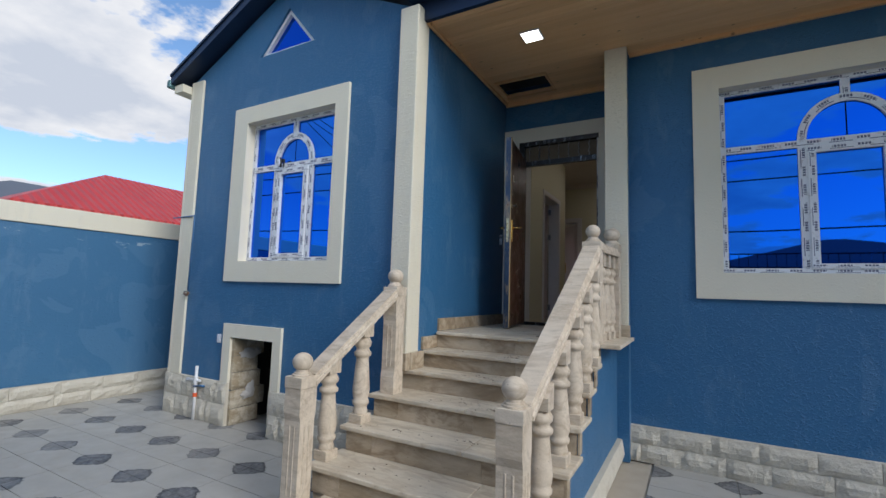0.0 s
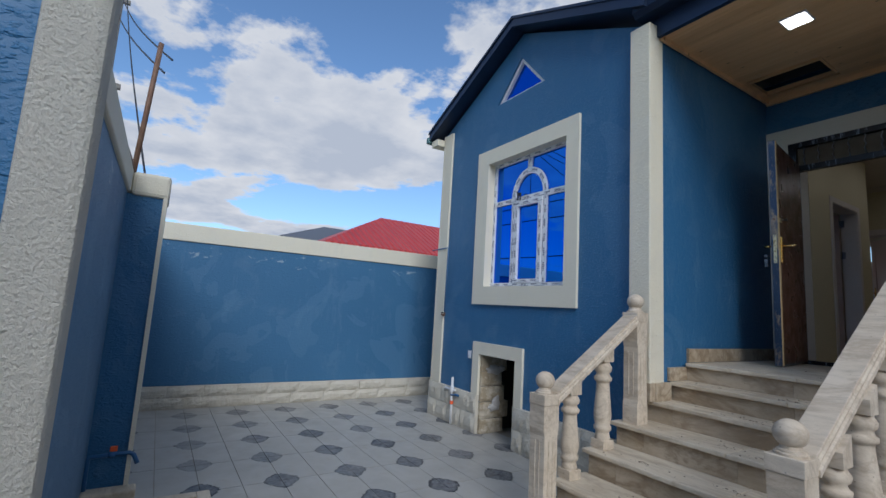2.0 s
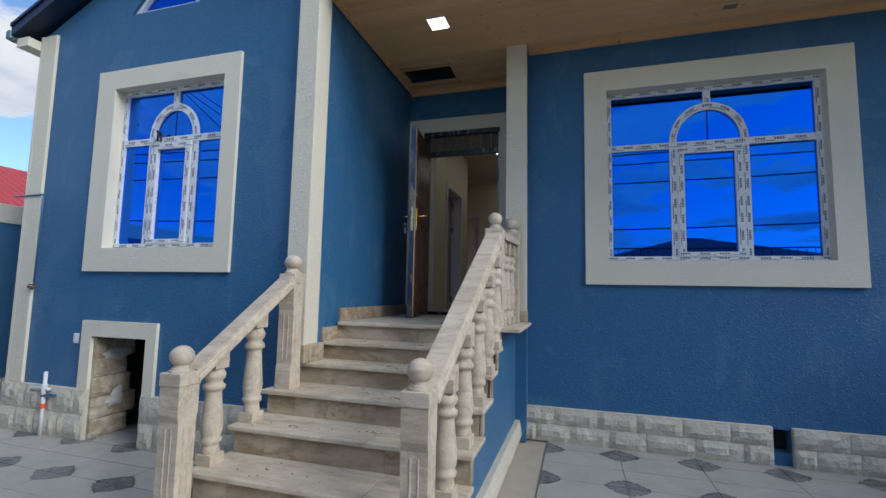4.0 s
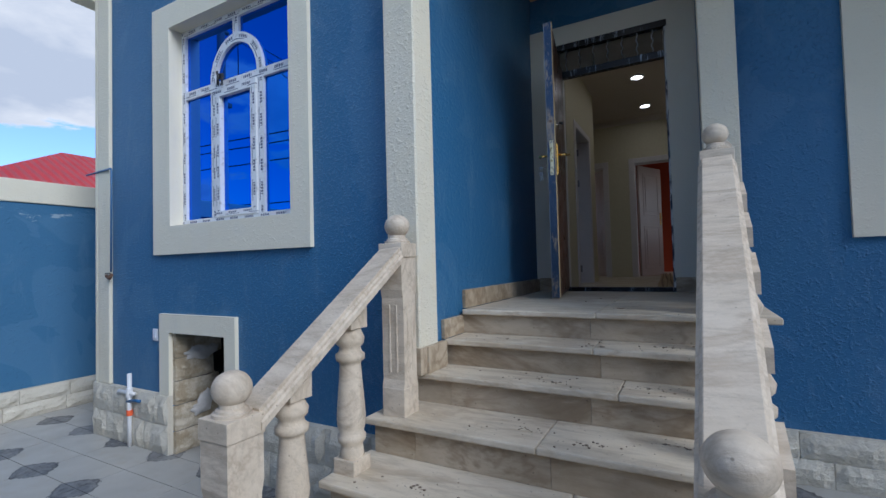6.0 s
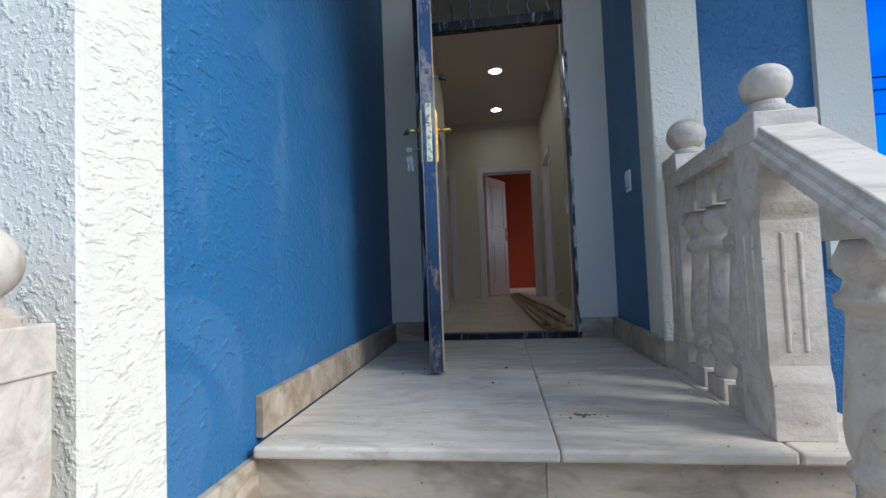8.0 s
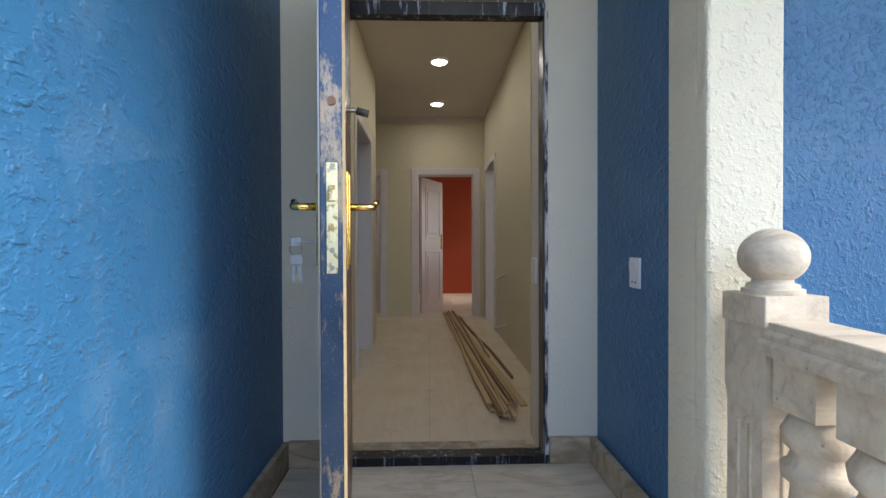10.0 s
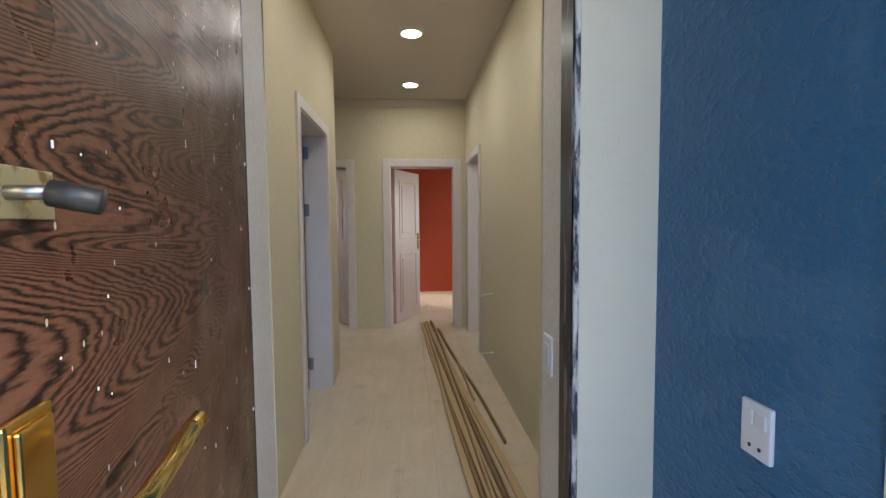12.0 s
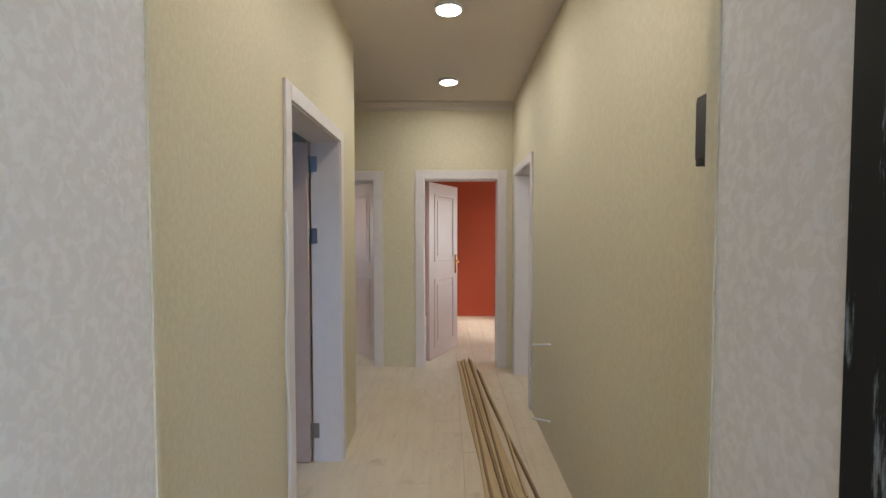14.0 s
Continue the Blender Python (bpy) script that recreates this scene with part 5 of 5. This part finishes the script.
def room_door(name, hinge, angle, w, label, handle=True, hinges=()):
    """A panelled door leaf; angle: degrees of its run from +x, seen from above."""
    d = tagged(new(name), label, "door", "", "structure")
    d.location = (hinge[0], hinge[1], FLOOR + 0.01)
    d.rotation_euler = (0, 0, radians(angle))
    h = 1.885
    t = 0.02
    part("leaf_body", B(0, -t, 0, w, t, h, bevel=0.002), DOOR_PINK, d)
    for z0, z1 in ((0.12, 0.86), (1.04, h - 0.12)):
        for s in (-1, 1):
            bm = bmesh.new()
            ya, yb = (t, t + 0.008) if s > 0 else (-t - 0.008, -t)
            x0, x1 = 0.11, w - 0.11
            for q in ((x0, z0, x1, z0 + 0.025), (x0, z1 - 0.025, x1, z1), (x0, z0 + 0.025, x0 + 0.025, z1 - 0.025), (x1 - 0.025, z0 + 0.025, x1, z1 - 0.025)):
                box(bm, q[0], ya, q[1], q[2], yb, q[3], 0.003)
            box(bm, x0 + 0.07, ya, z0 + 0.07, x1 - 0.07, yb - s * 0.003, z1 - 0.07, 0.003)
            part("panel_moulding", bm, DOOR_PINK, d)
    if handle:
        for s in (-1, 1):
            bm = bmesh.new()
            ya, yb = (t, t + 0.006) if s > 0 else (-t - 0.006, -t)
            box(bm, w - 0.08, ya, 0.88, w - 0.04, yb, 1.10, 0.002)
            hd = part("door_handle", bm, BRASS, d, "brass handle plate")
            yy = yb if s > 0 else ya
            bm = tube(bmesh.new(), [(w - 0.06, yy, 1.02), (w - 0.06, yy + s * 0.05, 1.02), (w - 0.08, yy + s * 0.055, 1.02), (w - 0.16, yy + s * 0.055, 1.01)], 0.008, 10)
            part("lever", bm, BRASS, hd, smooth=True)
    return d


room_door("door_2", (-0.205, FAR + 0.19), 64, 0.70, "open panelled pinkish-white door into the red room")
room_door("door_3", (-0.745, FAR + 0.18), 125, 0.74, "open panelled pinkish-white door at the hall's end")
room_door("door_4", (LW - 0.178, 4.285), 181, 0.78, "pinkish-white door opened back into the side room", False)
for z in (1.23, 2.39, 2.81):
    hg = thing("hinge", (LW - 0.150, 4.287, z), "steel butt hinge on the door lining", "hinge", "hinges of the side room door")
    part("leaf_plate", B(-0.018, -0.003, -0.045, 0.022, 0.002, 0.045, bevel=0.001), STEEL, hg)
    part("knuckle", tube(bmesh.new(), [(-0.028, -0.004, -0.05), (-0.028, -0.004, 0.05)], 0.006, 8), STEEL, hg)

# hall lamps
def hall_lamp(x, y):
    lamp = thing("hall_lamp", (x, y, CEILZ), "round white lit lamp on the hall ceiling", "ceiling lamp", "hall ceiling lamps")
    part("rim", lathe(bmesh.new(), [(-0.020, 0.073), (-0.018, 0.080), (0.0, 0.082)], seg=28), WHITE_PL, lamp, smooth=False)
    part("diffuser", lathe(bmesh.new(), [(-0.024, 0.060), (-0.0202, 0.070)], seg=28), LAMP_GLOW, lamp, "glowing round diffuser")
    return lamp


_h = hall_lamp(0.012, 4.27)
copy_thing(_h, pose(0.012, 5.52, CEILZ))
copy_thing(_h, pose(0.012, 3.0, CEILZ))
for y in (3.0, 4.27, 5.52):
    d = bpy.data.lights.new("hall_lamp_light", "AREA")
    d.shape, d.size, d.energy, d.color = "DISK", 0.12, 1.0, (1.0, 0.97, 0.92)
    o = new("hall_lamp_light", d)
    o.matrix_world = look((0.017, y, CEILZ - 0.03), (0.017, y + 0.001, 0))

# small hall things
bx = thing("intercom", (RW, 2.735, 2.662), "slim dark grey box on the hall wall", "wall box")
part("body", B(-0.03, -0.05, -0.085, 0.0, 0.05, 0.085, bevel=0.004), BLACK, bx)
part("cover", B(-0.036, -0.04, -0.07, -0.0305, 0.04, 0.07, bevel=0.002), BLACK, bx)
sw = thing("light_switch", (0.410, 2.22, 1.88), "white light switch on the door reveal", "switch")
part("plate", B(-0.010, -0.04, -0.06, 0.0, 0.04, 0.06, bevel=0.003), WHITE_PL, sw)
part("rocker", B(-0.014, -0.025, -0.035, -0.0102, 0.025, 0.035, bevel=0.002), WHITE_PL, sw)
for z0, z1 in ((1.653, 1.711), (1.15, 1.222)):
    part("wall_strip", tube(bmesh.new(), [(0.582, 4.67, z0), (RW - 0.004, 4.45, z1)], 0.007, 6), WHITE_PL, None, "thin white strip fixed slantwise on the hall wall", category="strip", group="strips on the hall wall")
bm = tube(bmesh.new(), [(LW + 0.020, 3.365 + 0.020 * math.sin(k * 0.9) * (k < 12), FLOOR + 1.45 - k * 0.1) for k in range(15)], 0.004, 6)
part("cable", bm, PIPE_WHITE, None, "loose white cable hanging down the door casing", category="cable")
rng = random.Random(5)
bundle = [(0.125 + 0.014 * (i % 9), 6.32 - 0.05 * (i % 4), 0.27 + 0.016 * (i % 9) + rng.uniform(-0.012, 0.012), 2.50 + rng.uniform(0, 0.22)) for i in range(18)]
bundle += [(0.24, 6.1, 0.46, 2.75), (0.30, 6.02, 0.50, 3.3), (0.33, 5.9, 0.42, 3.9)]
for i, (xa, ya, xb, yb) in enumerate(bundle):
    L = math.hypot(xb - xa, yb - ya)
    w, t = (rng.uniform(0.005, 0.008), rng.uniform(0.022, 0.030)) if i % 3 else (rng.uniform(0.014, 0.022), rng.uniform(0.008, 0.012))
    bm = bmesh.new()
    rows = []
    for k in range(13):
        y = -L / 2 + L * k / 12
        bend, sag = 0.010 * math.sin(k * 0.5 + i), 0.004 * math.sin(k * 0.9 + i)
        rows.append([bm.verts.new((x + bend, y, z + sag)) for x, z in ((-w, 0), (w, 0), (w, t * 0.8), (w * 0.7, t), (-w, t))])
    for a, b in zip(rows, rows[1:]):
        for q in range(5):
            bm.faces.new((a[q], a[(q + 1) % 5], b[(q + 1) % 5], b[q]))
    bm.faces.new(rows[0]); bm.faces.new(rows[-1][::-1])
    dark = i % 3 == 1
    ob = part("wood_strip", bm, STRIP_DARK if dark else STRIP, None, "long thin %s wood strip in a bundle on the floor" % ("brown" if dark else "pale raw"), category="strip", group="strips on the hall floor")
    ob.location = ((xa + xb) / 2, (ya + yb) / 2, FLOOR + 0.005 + (0.026 if i >= 9 and i < 18 else 0.0))
    ob.rotation_euler = (0, 0, math.atan2(yb - ya, xb - xa) - math.pi / 2)

# ---- small things outside ----
so = thing("socket", (0.62, 1.63, 1.905), "white double switch and socket plate on the blue nook wall", "socket")
part("plate", B(-0.010, -0.036, -0.052, 0.0, 0.036, 0.052, bevel=0.003), WHITE_PL, so)
for z, y in ((0.02, -0.016), (0.02, 0.016)):
    part("rocker", B(-0.014, y - 0.012, z - 0.012, -0.0102, y + 0.014, z + 0.018, bevel=0.002), WHITE_PL, so)
for y in (-0.012, 0.012):
    bm = tube(bmesh.new(), [(-0.0112, y, -0.032), (-0.0101, y, -0.032)], 0.004, 8)
    part("pin_hole", bm, BLACK, so)
wb = thing("wall_switch_box", (-3.09, 0.0, 0.865), "small white switch box on the blue wing wall", "switch")
part("plate", B(-0.03, -0.012, -0.045, 0.03, 0.0, 0.045, bevel=0.003), WHITE_PL, wb)
part("rocker", B(-0.018, -0.016, -0.028, 0.018, -0.0122, 0.028, bevel=0.002), WHITE_PL, wb)
wp = thing("water_pipe", (-3.34, -0.025, 0.0), "white plastic water pipe stub with a tee and red joint", "pipe")
part("riser", tube(bmesh.new(), [(0, -0.04, 0.0), (0, -0.04, 0.27), (0, -0.04, 0.56)], 0.016, 12), PIPE_WHITE, wp, smooth=True)
part("tee", tube(bmesh.new(), [(-0.16, -0.04, 0.39), (-0.15, -0.04, 0.41), (0.0, -0.04, 0.41), (0.07, -0.04, 0.41)], 0.015, 10), PIPE_WHITE, wp, smooth=True)
part("branch", tube(bmesh.new(), [(-0.02, -0.045, 0.345), (0.10, -0.045, 0.365), (0.15, -0.045, 0.365)], 0.012, 10), PIPE_BLUE, wp, "blue painted side branch", smooth=True)
part("joint", tube(bmesh.new(), [(0, -0.04, 0.24), (0, -0.04, 0.28)], 0.022, 12), ORANGE, wp, "orange-red joint")
part("sleeve", tube(bmesh.new(), [(0, -0.04, 0.38), (0, -0.04, 0.45)], 0.024, 12), PIPE_WHITE, wp)
gp = thing("gas_pipe", (-3.66, -0.02, 1.30), "thin blue-painted pipe with a valve down the wing wall", "pipe")
part("run", tube(bmesh.new(), [(-0.42, -0.01, 0.90), (0.0, -0.02, 0.905), (0.01, -0.02, 0.89), (0.0, -0.02, 0.05)], 0.008, 8), PIPE_BLUE, gp, smooth=True)
part("valve", tube(bmesh.new(), [(-0.05, -0.03, 0.02), (0.0, -0.03, 0.0), (0.03, -0.03, 0.03)], 0.014, 8), RUST, gp, smooth=True)
part("valve_lever", B(-0.02, -0.055, 0.035, 0.05, -0.045, 0.045), BLACK, gp)
# near-black sheet behind the vent hole, its shade put into the colour
part("vent_back", B(2.74, FAC + 0.10, 0.05, 2.93, FAC + 0.11, 0.32), VOID, None, "near-black sheet painting the shade inside the wall vent", "structure")

lt = thing("window_latch", (-2.36, 0.06, 2.72), "black plastic latch with a tag hanging on the window sash", "latch")
part("base", B(-0.020, -0.022, -0.018, 0.020, 0.0, 0.018, bevel=0.004), BLACK, lt)
part("lever", tube(bmesh.new(), [(-0.02, -0.03, 0.03), (-0.005, -0.032, 0.0), (-0.01, -0.03, -0.07)], 0.009, 8), BLACK, lt, smooth=True)
part("tag", B(0.015, -0.026, -0.075, 0.035, -0.020, 0.01, bevel=0.002), BLACK, lt)
fence = thing("wall_railing", (3.3, -4.4, 1.85), "low railing of thin dark steel bars on the yard wall", "railing")
part("rail", tube(bmesh.new(), [(-3.0, 0, 0.50), (3.0, 0, 0.50)], 0.014, 8), DARK_METAL, fence)
part("rail", tube(bmesh.new(), [(-3.0, 0, 0.06), (3.0, 0, 0.06)], 0.012, 8), DARK_METAL, fence)
for i in range(41):
    part("bar", tube(bmesh.new(), [(-3.0 + i * 0.15, 0, 0.0), (-3.0 + i * 0.15, 0, 0.50)], 0.007, 6), DARK_METAL, fence)

# cellar hatch inside: block wall on one side, near-black boxes painting the shade beyond
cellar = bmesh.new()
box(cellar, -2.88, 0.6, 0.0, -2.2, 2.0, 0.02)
part("cellar_floor", cellar, VOID, None, "cellar floor coloured near-black for shade", "structure")
part("cellar_back", B(-3.0, 1.4, 0.0, -1.6, 1.45, 1.2), VOID, None, "cellar wall coloured near-black for shade", "structure")
part("cellar_top", B(-3.0, 0.25, 0.93, -1.6, 1.45, 0.98), VOID, None, "cellar ceiling coloured near-black for shade", "structure")
part("cellar_side", B(-1.65, 0.25, 0.0, -1.6, 1.4, 1.0), VOID, None, "cellar wall coloured near-black for shade", "structure")
part("cellar_side", B(-3.0, 0.36, 0.0, -2.955, 1.4, 0.93), VOID, None, "cellar wall coloured near-black for shade", "structure")
jamb = tagged(new("cellar_jamb"), "rough limestone block jamb of the cellar hatch, patched with plaster", "wall", "", "structure")
jamb.location = (-2.88, 0.3, 0)
rng = random.Random(11)


def rough_block(x1, y0, z0, y1, z1):
    """A hewn block whose face towards +x is uneven and whose edges are worn."""
    bm = B(-0.05, y0, z0, x1, y1, z1)
    bmesh.ops.subdivide_edges(bm, edges=bm.edges[:], cuts=4, use_grid_fill=True)
    for v in bm.verts:
        on = sum((abs(v.co.x - x1) < 1e-4, abs(v.co.y - y0) < 1e-4 or abs(v.co.y - y1) < 1e-4, abs(v.co.z - z0) < 1e-4 or abs(v.co.z - z1) < 1e-4))
        k = noise.noise(Vector((v.co.x * 9, v.co.y * 11, v.co.z * 11 + z0 * 7)))
        if v.co.x > x1 - 1e-4:
            v.co.x += 0.012 * k - (0.014 if on > 1 else 0.0)
        if on > 1:
            v.co.z += 0.006 * k
    return bm


z = 0.0
for h in (0.165, 0.19, 0.175, 0.17, 0.185):
    h = min(h, 0.89 - z)
    cut = 0.02 + rng.uniform(-0.07, 0.07)
    part("block", rough_block(0.042 + rng.uniform(-0.008, 0.014), -0.30, z + 0.004, cut + 0.03, z + h - 0.004), CUBE, jamb)
    z += h
for cy, cz, ry, rz in ((-0.12, 0.72, 0.12, 0.055), (-0.02, 0.735, 0.05, 0.035), (-0.08, 0.34, 0.055, 0.085), (-0.12, 0.29, 0.07, 0.04)):
    bm = bmesh.new()
    bmesh.ops.create_uvsphere(bm, u_segments=28, v_segments=14, radius=1.0)
    for v in bm.verts:
        k = 1 + 0.45 * noise.noise(Vector((0, v.co.y * 2.2 + cy * 30, v.co.z * 2.2 + cz * 30)))
        v.co = Vector((0.046 + 0.022 * v.co.x, cy + ry * k * v.co.y, cz + rz * k * v.co.z))
    part("plaster_patch", bm, PATCH, jamb, "white plaster smeared on the blocks")
part("mortar", B(-0.05, -0.29, 0.0, 0.022, -0.04, 0.89), MORTAR, jamb, "grey mortar between the blocks")

# tap and marble-lined basin by the pier
tap = thing("yard_tap", (-2.17, -3.50, 0.0), "blue painted water pipe with an orange tap handle on the pier", "tap")
part("pipe", tube(bmesh.new(), [(0.0, -0.01, 0.0), (0.0, -0.01, 0.35), (0.0, 0.0, 0.365), (0.0, 0.20, 0.372), (0.01, 0.225, 0.36), (0.03, 0.25, 0.31)], 0.013, 10), PIPE_BLUE, tap, smooth=True)
part("valve_body", tube(bmesh.new(), [(0.0, 0.09, 0.37), (0.0, 0.125, 0.37)], 0.019, 10), PIPE_BLUE, tap, smooth=True)
part("handle", B(-0.01, 0.095, 0.388, 0.01, 0.135, 0.42, bevel=0.004), ORANGE, tap, "orange tap handle")
basin = thing("tap_basin", (-1.85, -3.16, 0.0), "low marble-lined basin sunk below the yard tap", "basin")
bm = bmesh.new()
for d in ((-0.24, -0.34, 0.26, -0.26), (-0.24, 0.26, 0.26, 0.34), (-0.24, -0.26, -0.16, 0.26), (0.18, -0.26, 0.26, 0.26)):
    box(bm, d[0], d[1], 0.0, d[2], d[3], 0.105, 0.006)
part("rim", bm, TREAD, basin)
part("bottom", B(-0.16, -0.26, 0.0, 0.18, 0.26, 0.01), RISER, basin, "brown stained basin floor")
part("splash_stone", B(-2.20, -3.52, 0.0, -2.08, -3.24, 0.17, bevel=0.01), TREAD, None, "marble block at the pier foot", "structure")
pole = thing("steel_pole", (-2.32, -3.51, 2.2), "rusty steel pole on the street wall with cables", "pole")
part("post", tube(bmesh.new(), [(0, 0, 0), (-0.03, 0.05, 1.0)], 0.018, 10), RUST, pole, smooth=True)
part("brace", tube(bmesh.new(), [(0.0, 0, 0.02), (0.70, -0.10, 0.22)], 0.018, 10), RUST, pole, smooth=True)
for k, (a, b) in enumerate((((-2.36, -3.44, 2.2), (-9.0, -4.5, 7.3)), ((-2.35, -3.38, 3.1), (-9.0, -4.6, 7.2)), ((-2.38, -3.42, 3.0), (-9.0, -4.7, 7.0)))):
    part("cable", tube(bmesh.new(), [Vector(a).lerp(Vector(b), i / 10) + Vector((0, 0, -0.15 * math.sin(math.pi * i / 10))) for i in range(11)], 0.008, 6), CABLE, None, "thin black overhead cable", category="cable", group="overhead cables")
for px, py in ((-19.5, -7.5), (19.5, -7.5), (-9.0, -4.6)):
    up = thing("utility_pole", (px, py, 0.0), "plain grey utility pole across the street carrying cables", "pole", "utility poles")
    part("post", tube(bmesh.new(), [(0, 0, 0), (0, 0, 7.4)], 0.09, 12), MORTAR, up, smooth=True)
    part("crossarm", B(-0.05, -0.25, 5.2, 0.05, 0.25, 5.3, bevel=0.01), MORTAR, up)
    part("crossarm", B(-0.04, -0.2, 6.95, 0.04, 0.2, 7.03, bevel=0.01), MORTAR, up)
for k, (yy, zz) in enumerate(((-7.5, 5.55), (-7.5, 5.0), (-7.6, 3.7), (-7.4, 5.8))):
    part("cable", tube(bmesh.new(), [(x, yy, zz - 0.5 * math.sin(math.pi * (x + 20) / 40)) for x in range(-20, 21, 2)], 0.02, 6), CABLE, None, "thin black overhead cable", category="cable", group="overhead cables")


# ---- neighbours ----
def hip_house(name, x0, y0, x1, y1, ze, zr, roof, wall, label, ribs=0.0):
    h = thing(name, ((x0 + x1) / 2, (y0 + y1) / 2, 0), label, "house")
    off = Matrix.Translation(-Vector(h.location))
    bm = B(x0, y0, 0, x1, y1, ze)
    bm.transform(off)
    w = part("wall", bm, wall, h)
    o = 0.5
    X0, Y0, X1, Y1 = x0 - o, y0 - o, x1 + o, y1 + o
    d = min(X1 - X0, Y1 - Y0) / 2
    if X1 - X0 > Y1 - Y0:
        r0, r1 = (X0 + d, (Y0 + Y1) / 2, zr), (X1 - d, (Y0 + Y1) / 2, zr)
    else:
        r0, r1 = ((X0 + X1) / 2, Y0 + d, zr), ((X0 + X1) / 2, Y1 - d, zr)
    bm = bmesh.new()
    c = [bm.verts.new(p) for p in ((X0, Y0, ze), (X1, Y0, ze), (X1, Y1, ze), (X0, Y1, ze))]
    e = [bm.verts.new((v.co.x, v.co.y, ze - 0.12)) for v in c]
    a, b = bm.verts.new(r0), bm.verts.new(r1)
    if X1 - X0 > Y1 - Y0:
        for f in ((c[0], c[1], b, a), (c[2], c[3], a, b), (c[1], c[2], b), (c[3], c[0], a)):
            bm.faces.new(f)
    else:
        for f in ((c[1], c[2], b, a), (c[3], c[0], a, b), (c[0], c[1], a), (c[2], c[3], b)):
            bm.faces.new(f)
    for i in range(4):
        bm.faces.new((c[i], e[i], e[(i + 1) % 4], c[(i + 1) % 4]))
    bm.faces.new(e)
    bm.transform(off)
    part("roof", bm, roof, h)
    return h, off


RIB = RED_ROOF
_ry = RIB.math("SINE", RIB.math("MULTIPLY", RIB.xyz()[1], 24.0))
RIB.bump(_ry, 0.03)
_n, _off = hip_house("neighbour_house", -20.7, 1.95, -14.5, 18.0, 3.5, 5.35, RED_ROOF, FAR_WALL, "house with a red profiled metal hip roof beyond the wall")
bm = B(-14.02, 1.45, 3.16, -13.98, 18.5, 3.38)
bm.transform(_off)
part("fascia", bm, CREAM, _n, "cream fascia under the eaves")
hip_house("grey_roofed_house", -36, 3.4, -29, 16, 5.4, 7.0, GREY_ROOF, FAR_WALL, "far house with a dark grey hip roof")
h, off = hip_house("opposite_house", 2.0, -18.0, 9.5, -11.0, 2.5, 3.75, BROWN_ROOF, FAR_DARK, "house across the street with a dark red hip roof")
for i in range(5):
    win = part("window", B(2.6 + i * 1.35, -10.995, 1.2, 3.4 + i * 1.35, -10.95, 2.2), CREAM_FLAT, h, "pale window")
    win.matrix_local = off
h, off = hip_house("opposite_house_2", -7.0, -20.0, -0.5, -12.0, 2.6, 3.7, BROWN_ROOF, FAR_DARK, "second house across the street with a dark red hip roof")
h, off = hip_house("opposite_house_3", 11.0, -20.0, 20.0, -11.0, 2.9, 4.3, BROWN_ROOF, FAR_WALL, "third house across the street with a dark red hip roof")

# ---- paving, boards: many small pieces last ----
paving = tagged(new("pavement"), "pale stone tile paving with dark scalloped medallions", "paving", "", "structure")
tile_me = {}


def tile(mat, x, y, w, d):
    key = (mat.m.name, round(w, 3), round(d, 3))
    if key not in tile_me:
        bm = B(-w / 2 + 0.0025, -d / 2 + 0.0025, -0.012, w / 2 - 0.0025, d / 2 - 0.0025, 0.0)
        me = bpy.data.meshes.new("tile")
        bmesh.ops.recalc_face_normals(bm, faces=bm.faces)
        bm.to_mesh(me); bm.free()
        me.materials.append(mat.m)
        tile_me[key] = me
    t = new("tile", tile_me[key])
    t.location = (x, y, 0)
    t.parent = paving


for i in range(-4, 8):
    for j in range(-13, 16):
        x, y = -2.93 + 0.58 * (i + 0.5), -0.02 + 0.2825 * (j + 0.5)
        if -5.5 < x < 1.3 and -4.1 < y < 4.2:
            if x > 0.5 and y > -1.1:
                continue
            if x > -3.9 and y > 0.3:
                continue
            if x < -4.2 and y > 3.0:
                continue
            tile(TILE_A, x, y, 0.58, 0.2825)
for i in range(0, 10):
    for j in range(-6, 4):
        x, y = 0.985 + 0.60 * (i + 0.5), 0.52 + 0.33 * (j + 0.5)
        if y < 1.5:
            tile(TILE_B, x, y, 0.60, 0.33)
part("paving_far", B(1.42, -4.3, -0.012, 6.2, -1.46, -0.001), TILE_B, None, "the same tile paving by the gate", "stuff")

floor = tagged(new("floor"), "pale dusty wood-grain laminate floor of the hall", "floor", "", "structure")
bw, bl = 0.19, 1.29
board_me = {}
for i in range(-5, 6):
    x0 = -0.09 + i * bw
    yy = 2.30 - (i * 0.47) % bl
    while yy < 10.5:
        a, b = max(yy, 2.30), min(yy + bl, 10.5)
        yy += bl
        if b - a < 0.03:
            continue
        key = round(b - a, 3)
        if key not in board_me:
            bm = B(0.0006, -key / 2 + 0.0006, -0.012, bw - 0.0006, key / 2 - 0.0006, 0.0)
            me = bpy.data.meshes.new("floor_board")
            bmesh.ops.recalc_face_normals(bm, faces=bm.faces)
            bm.to_mesh(me); bm.free()
            me.materials.append(LAM.m)
            board_me[key] = me
        o = new("floor_board", board_me[key])
        o.location = (x0, (a + b) / 2, FLOOR)
        o.parent = floor
part("floor_rest", B(-3.75, 2.39, FLOOR - 0.012, -0.09 - 5 * bw, 10.5, FLOOR - 0.001), LAM, None, "pale laminate floor of the side rooms", "structure")
part("floor_rest", B(-0.09 + 6 * bw, 2.39, FLOOR - 0.012, 2.9, 10.5, FLOOR - 0.001), LAM, None, "pale laminate floor of the right-hand rooms", "structure")
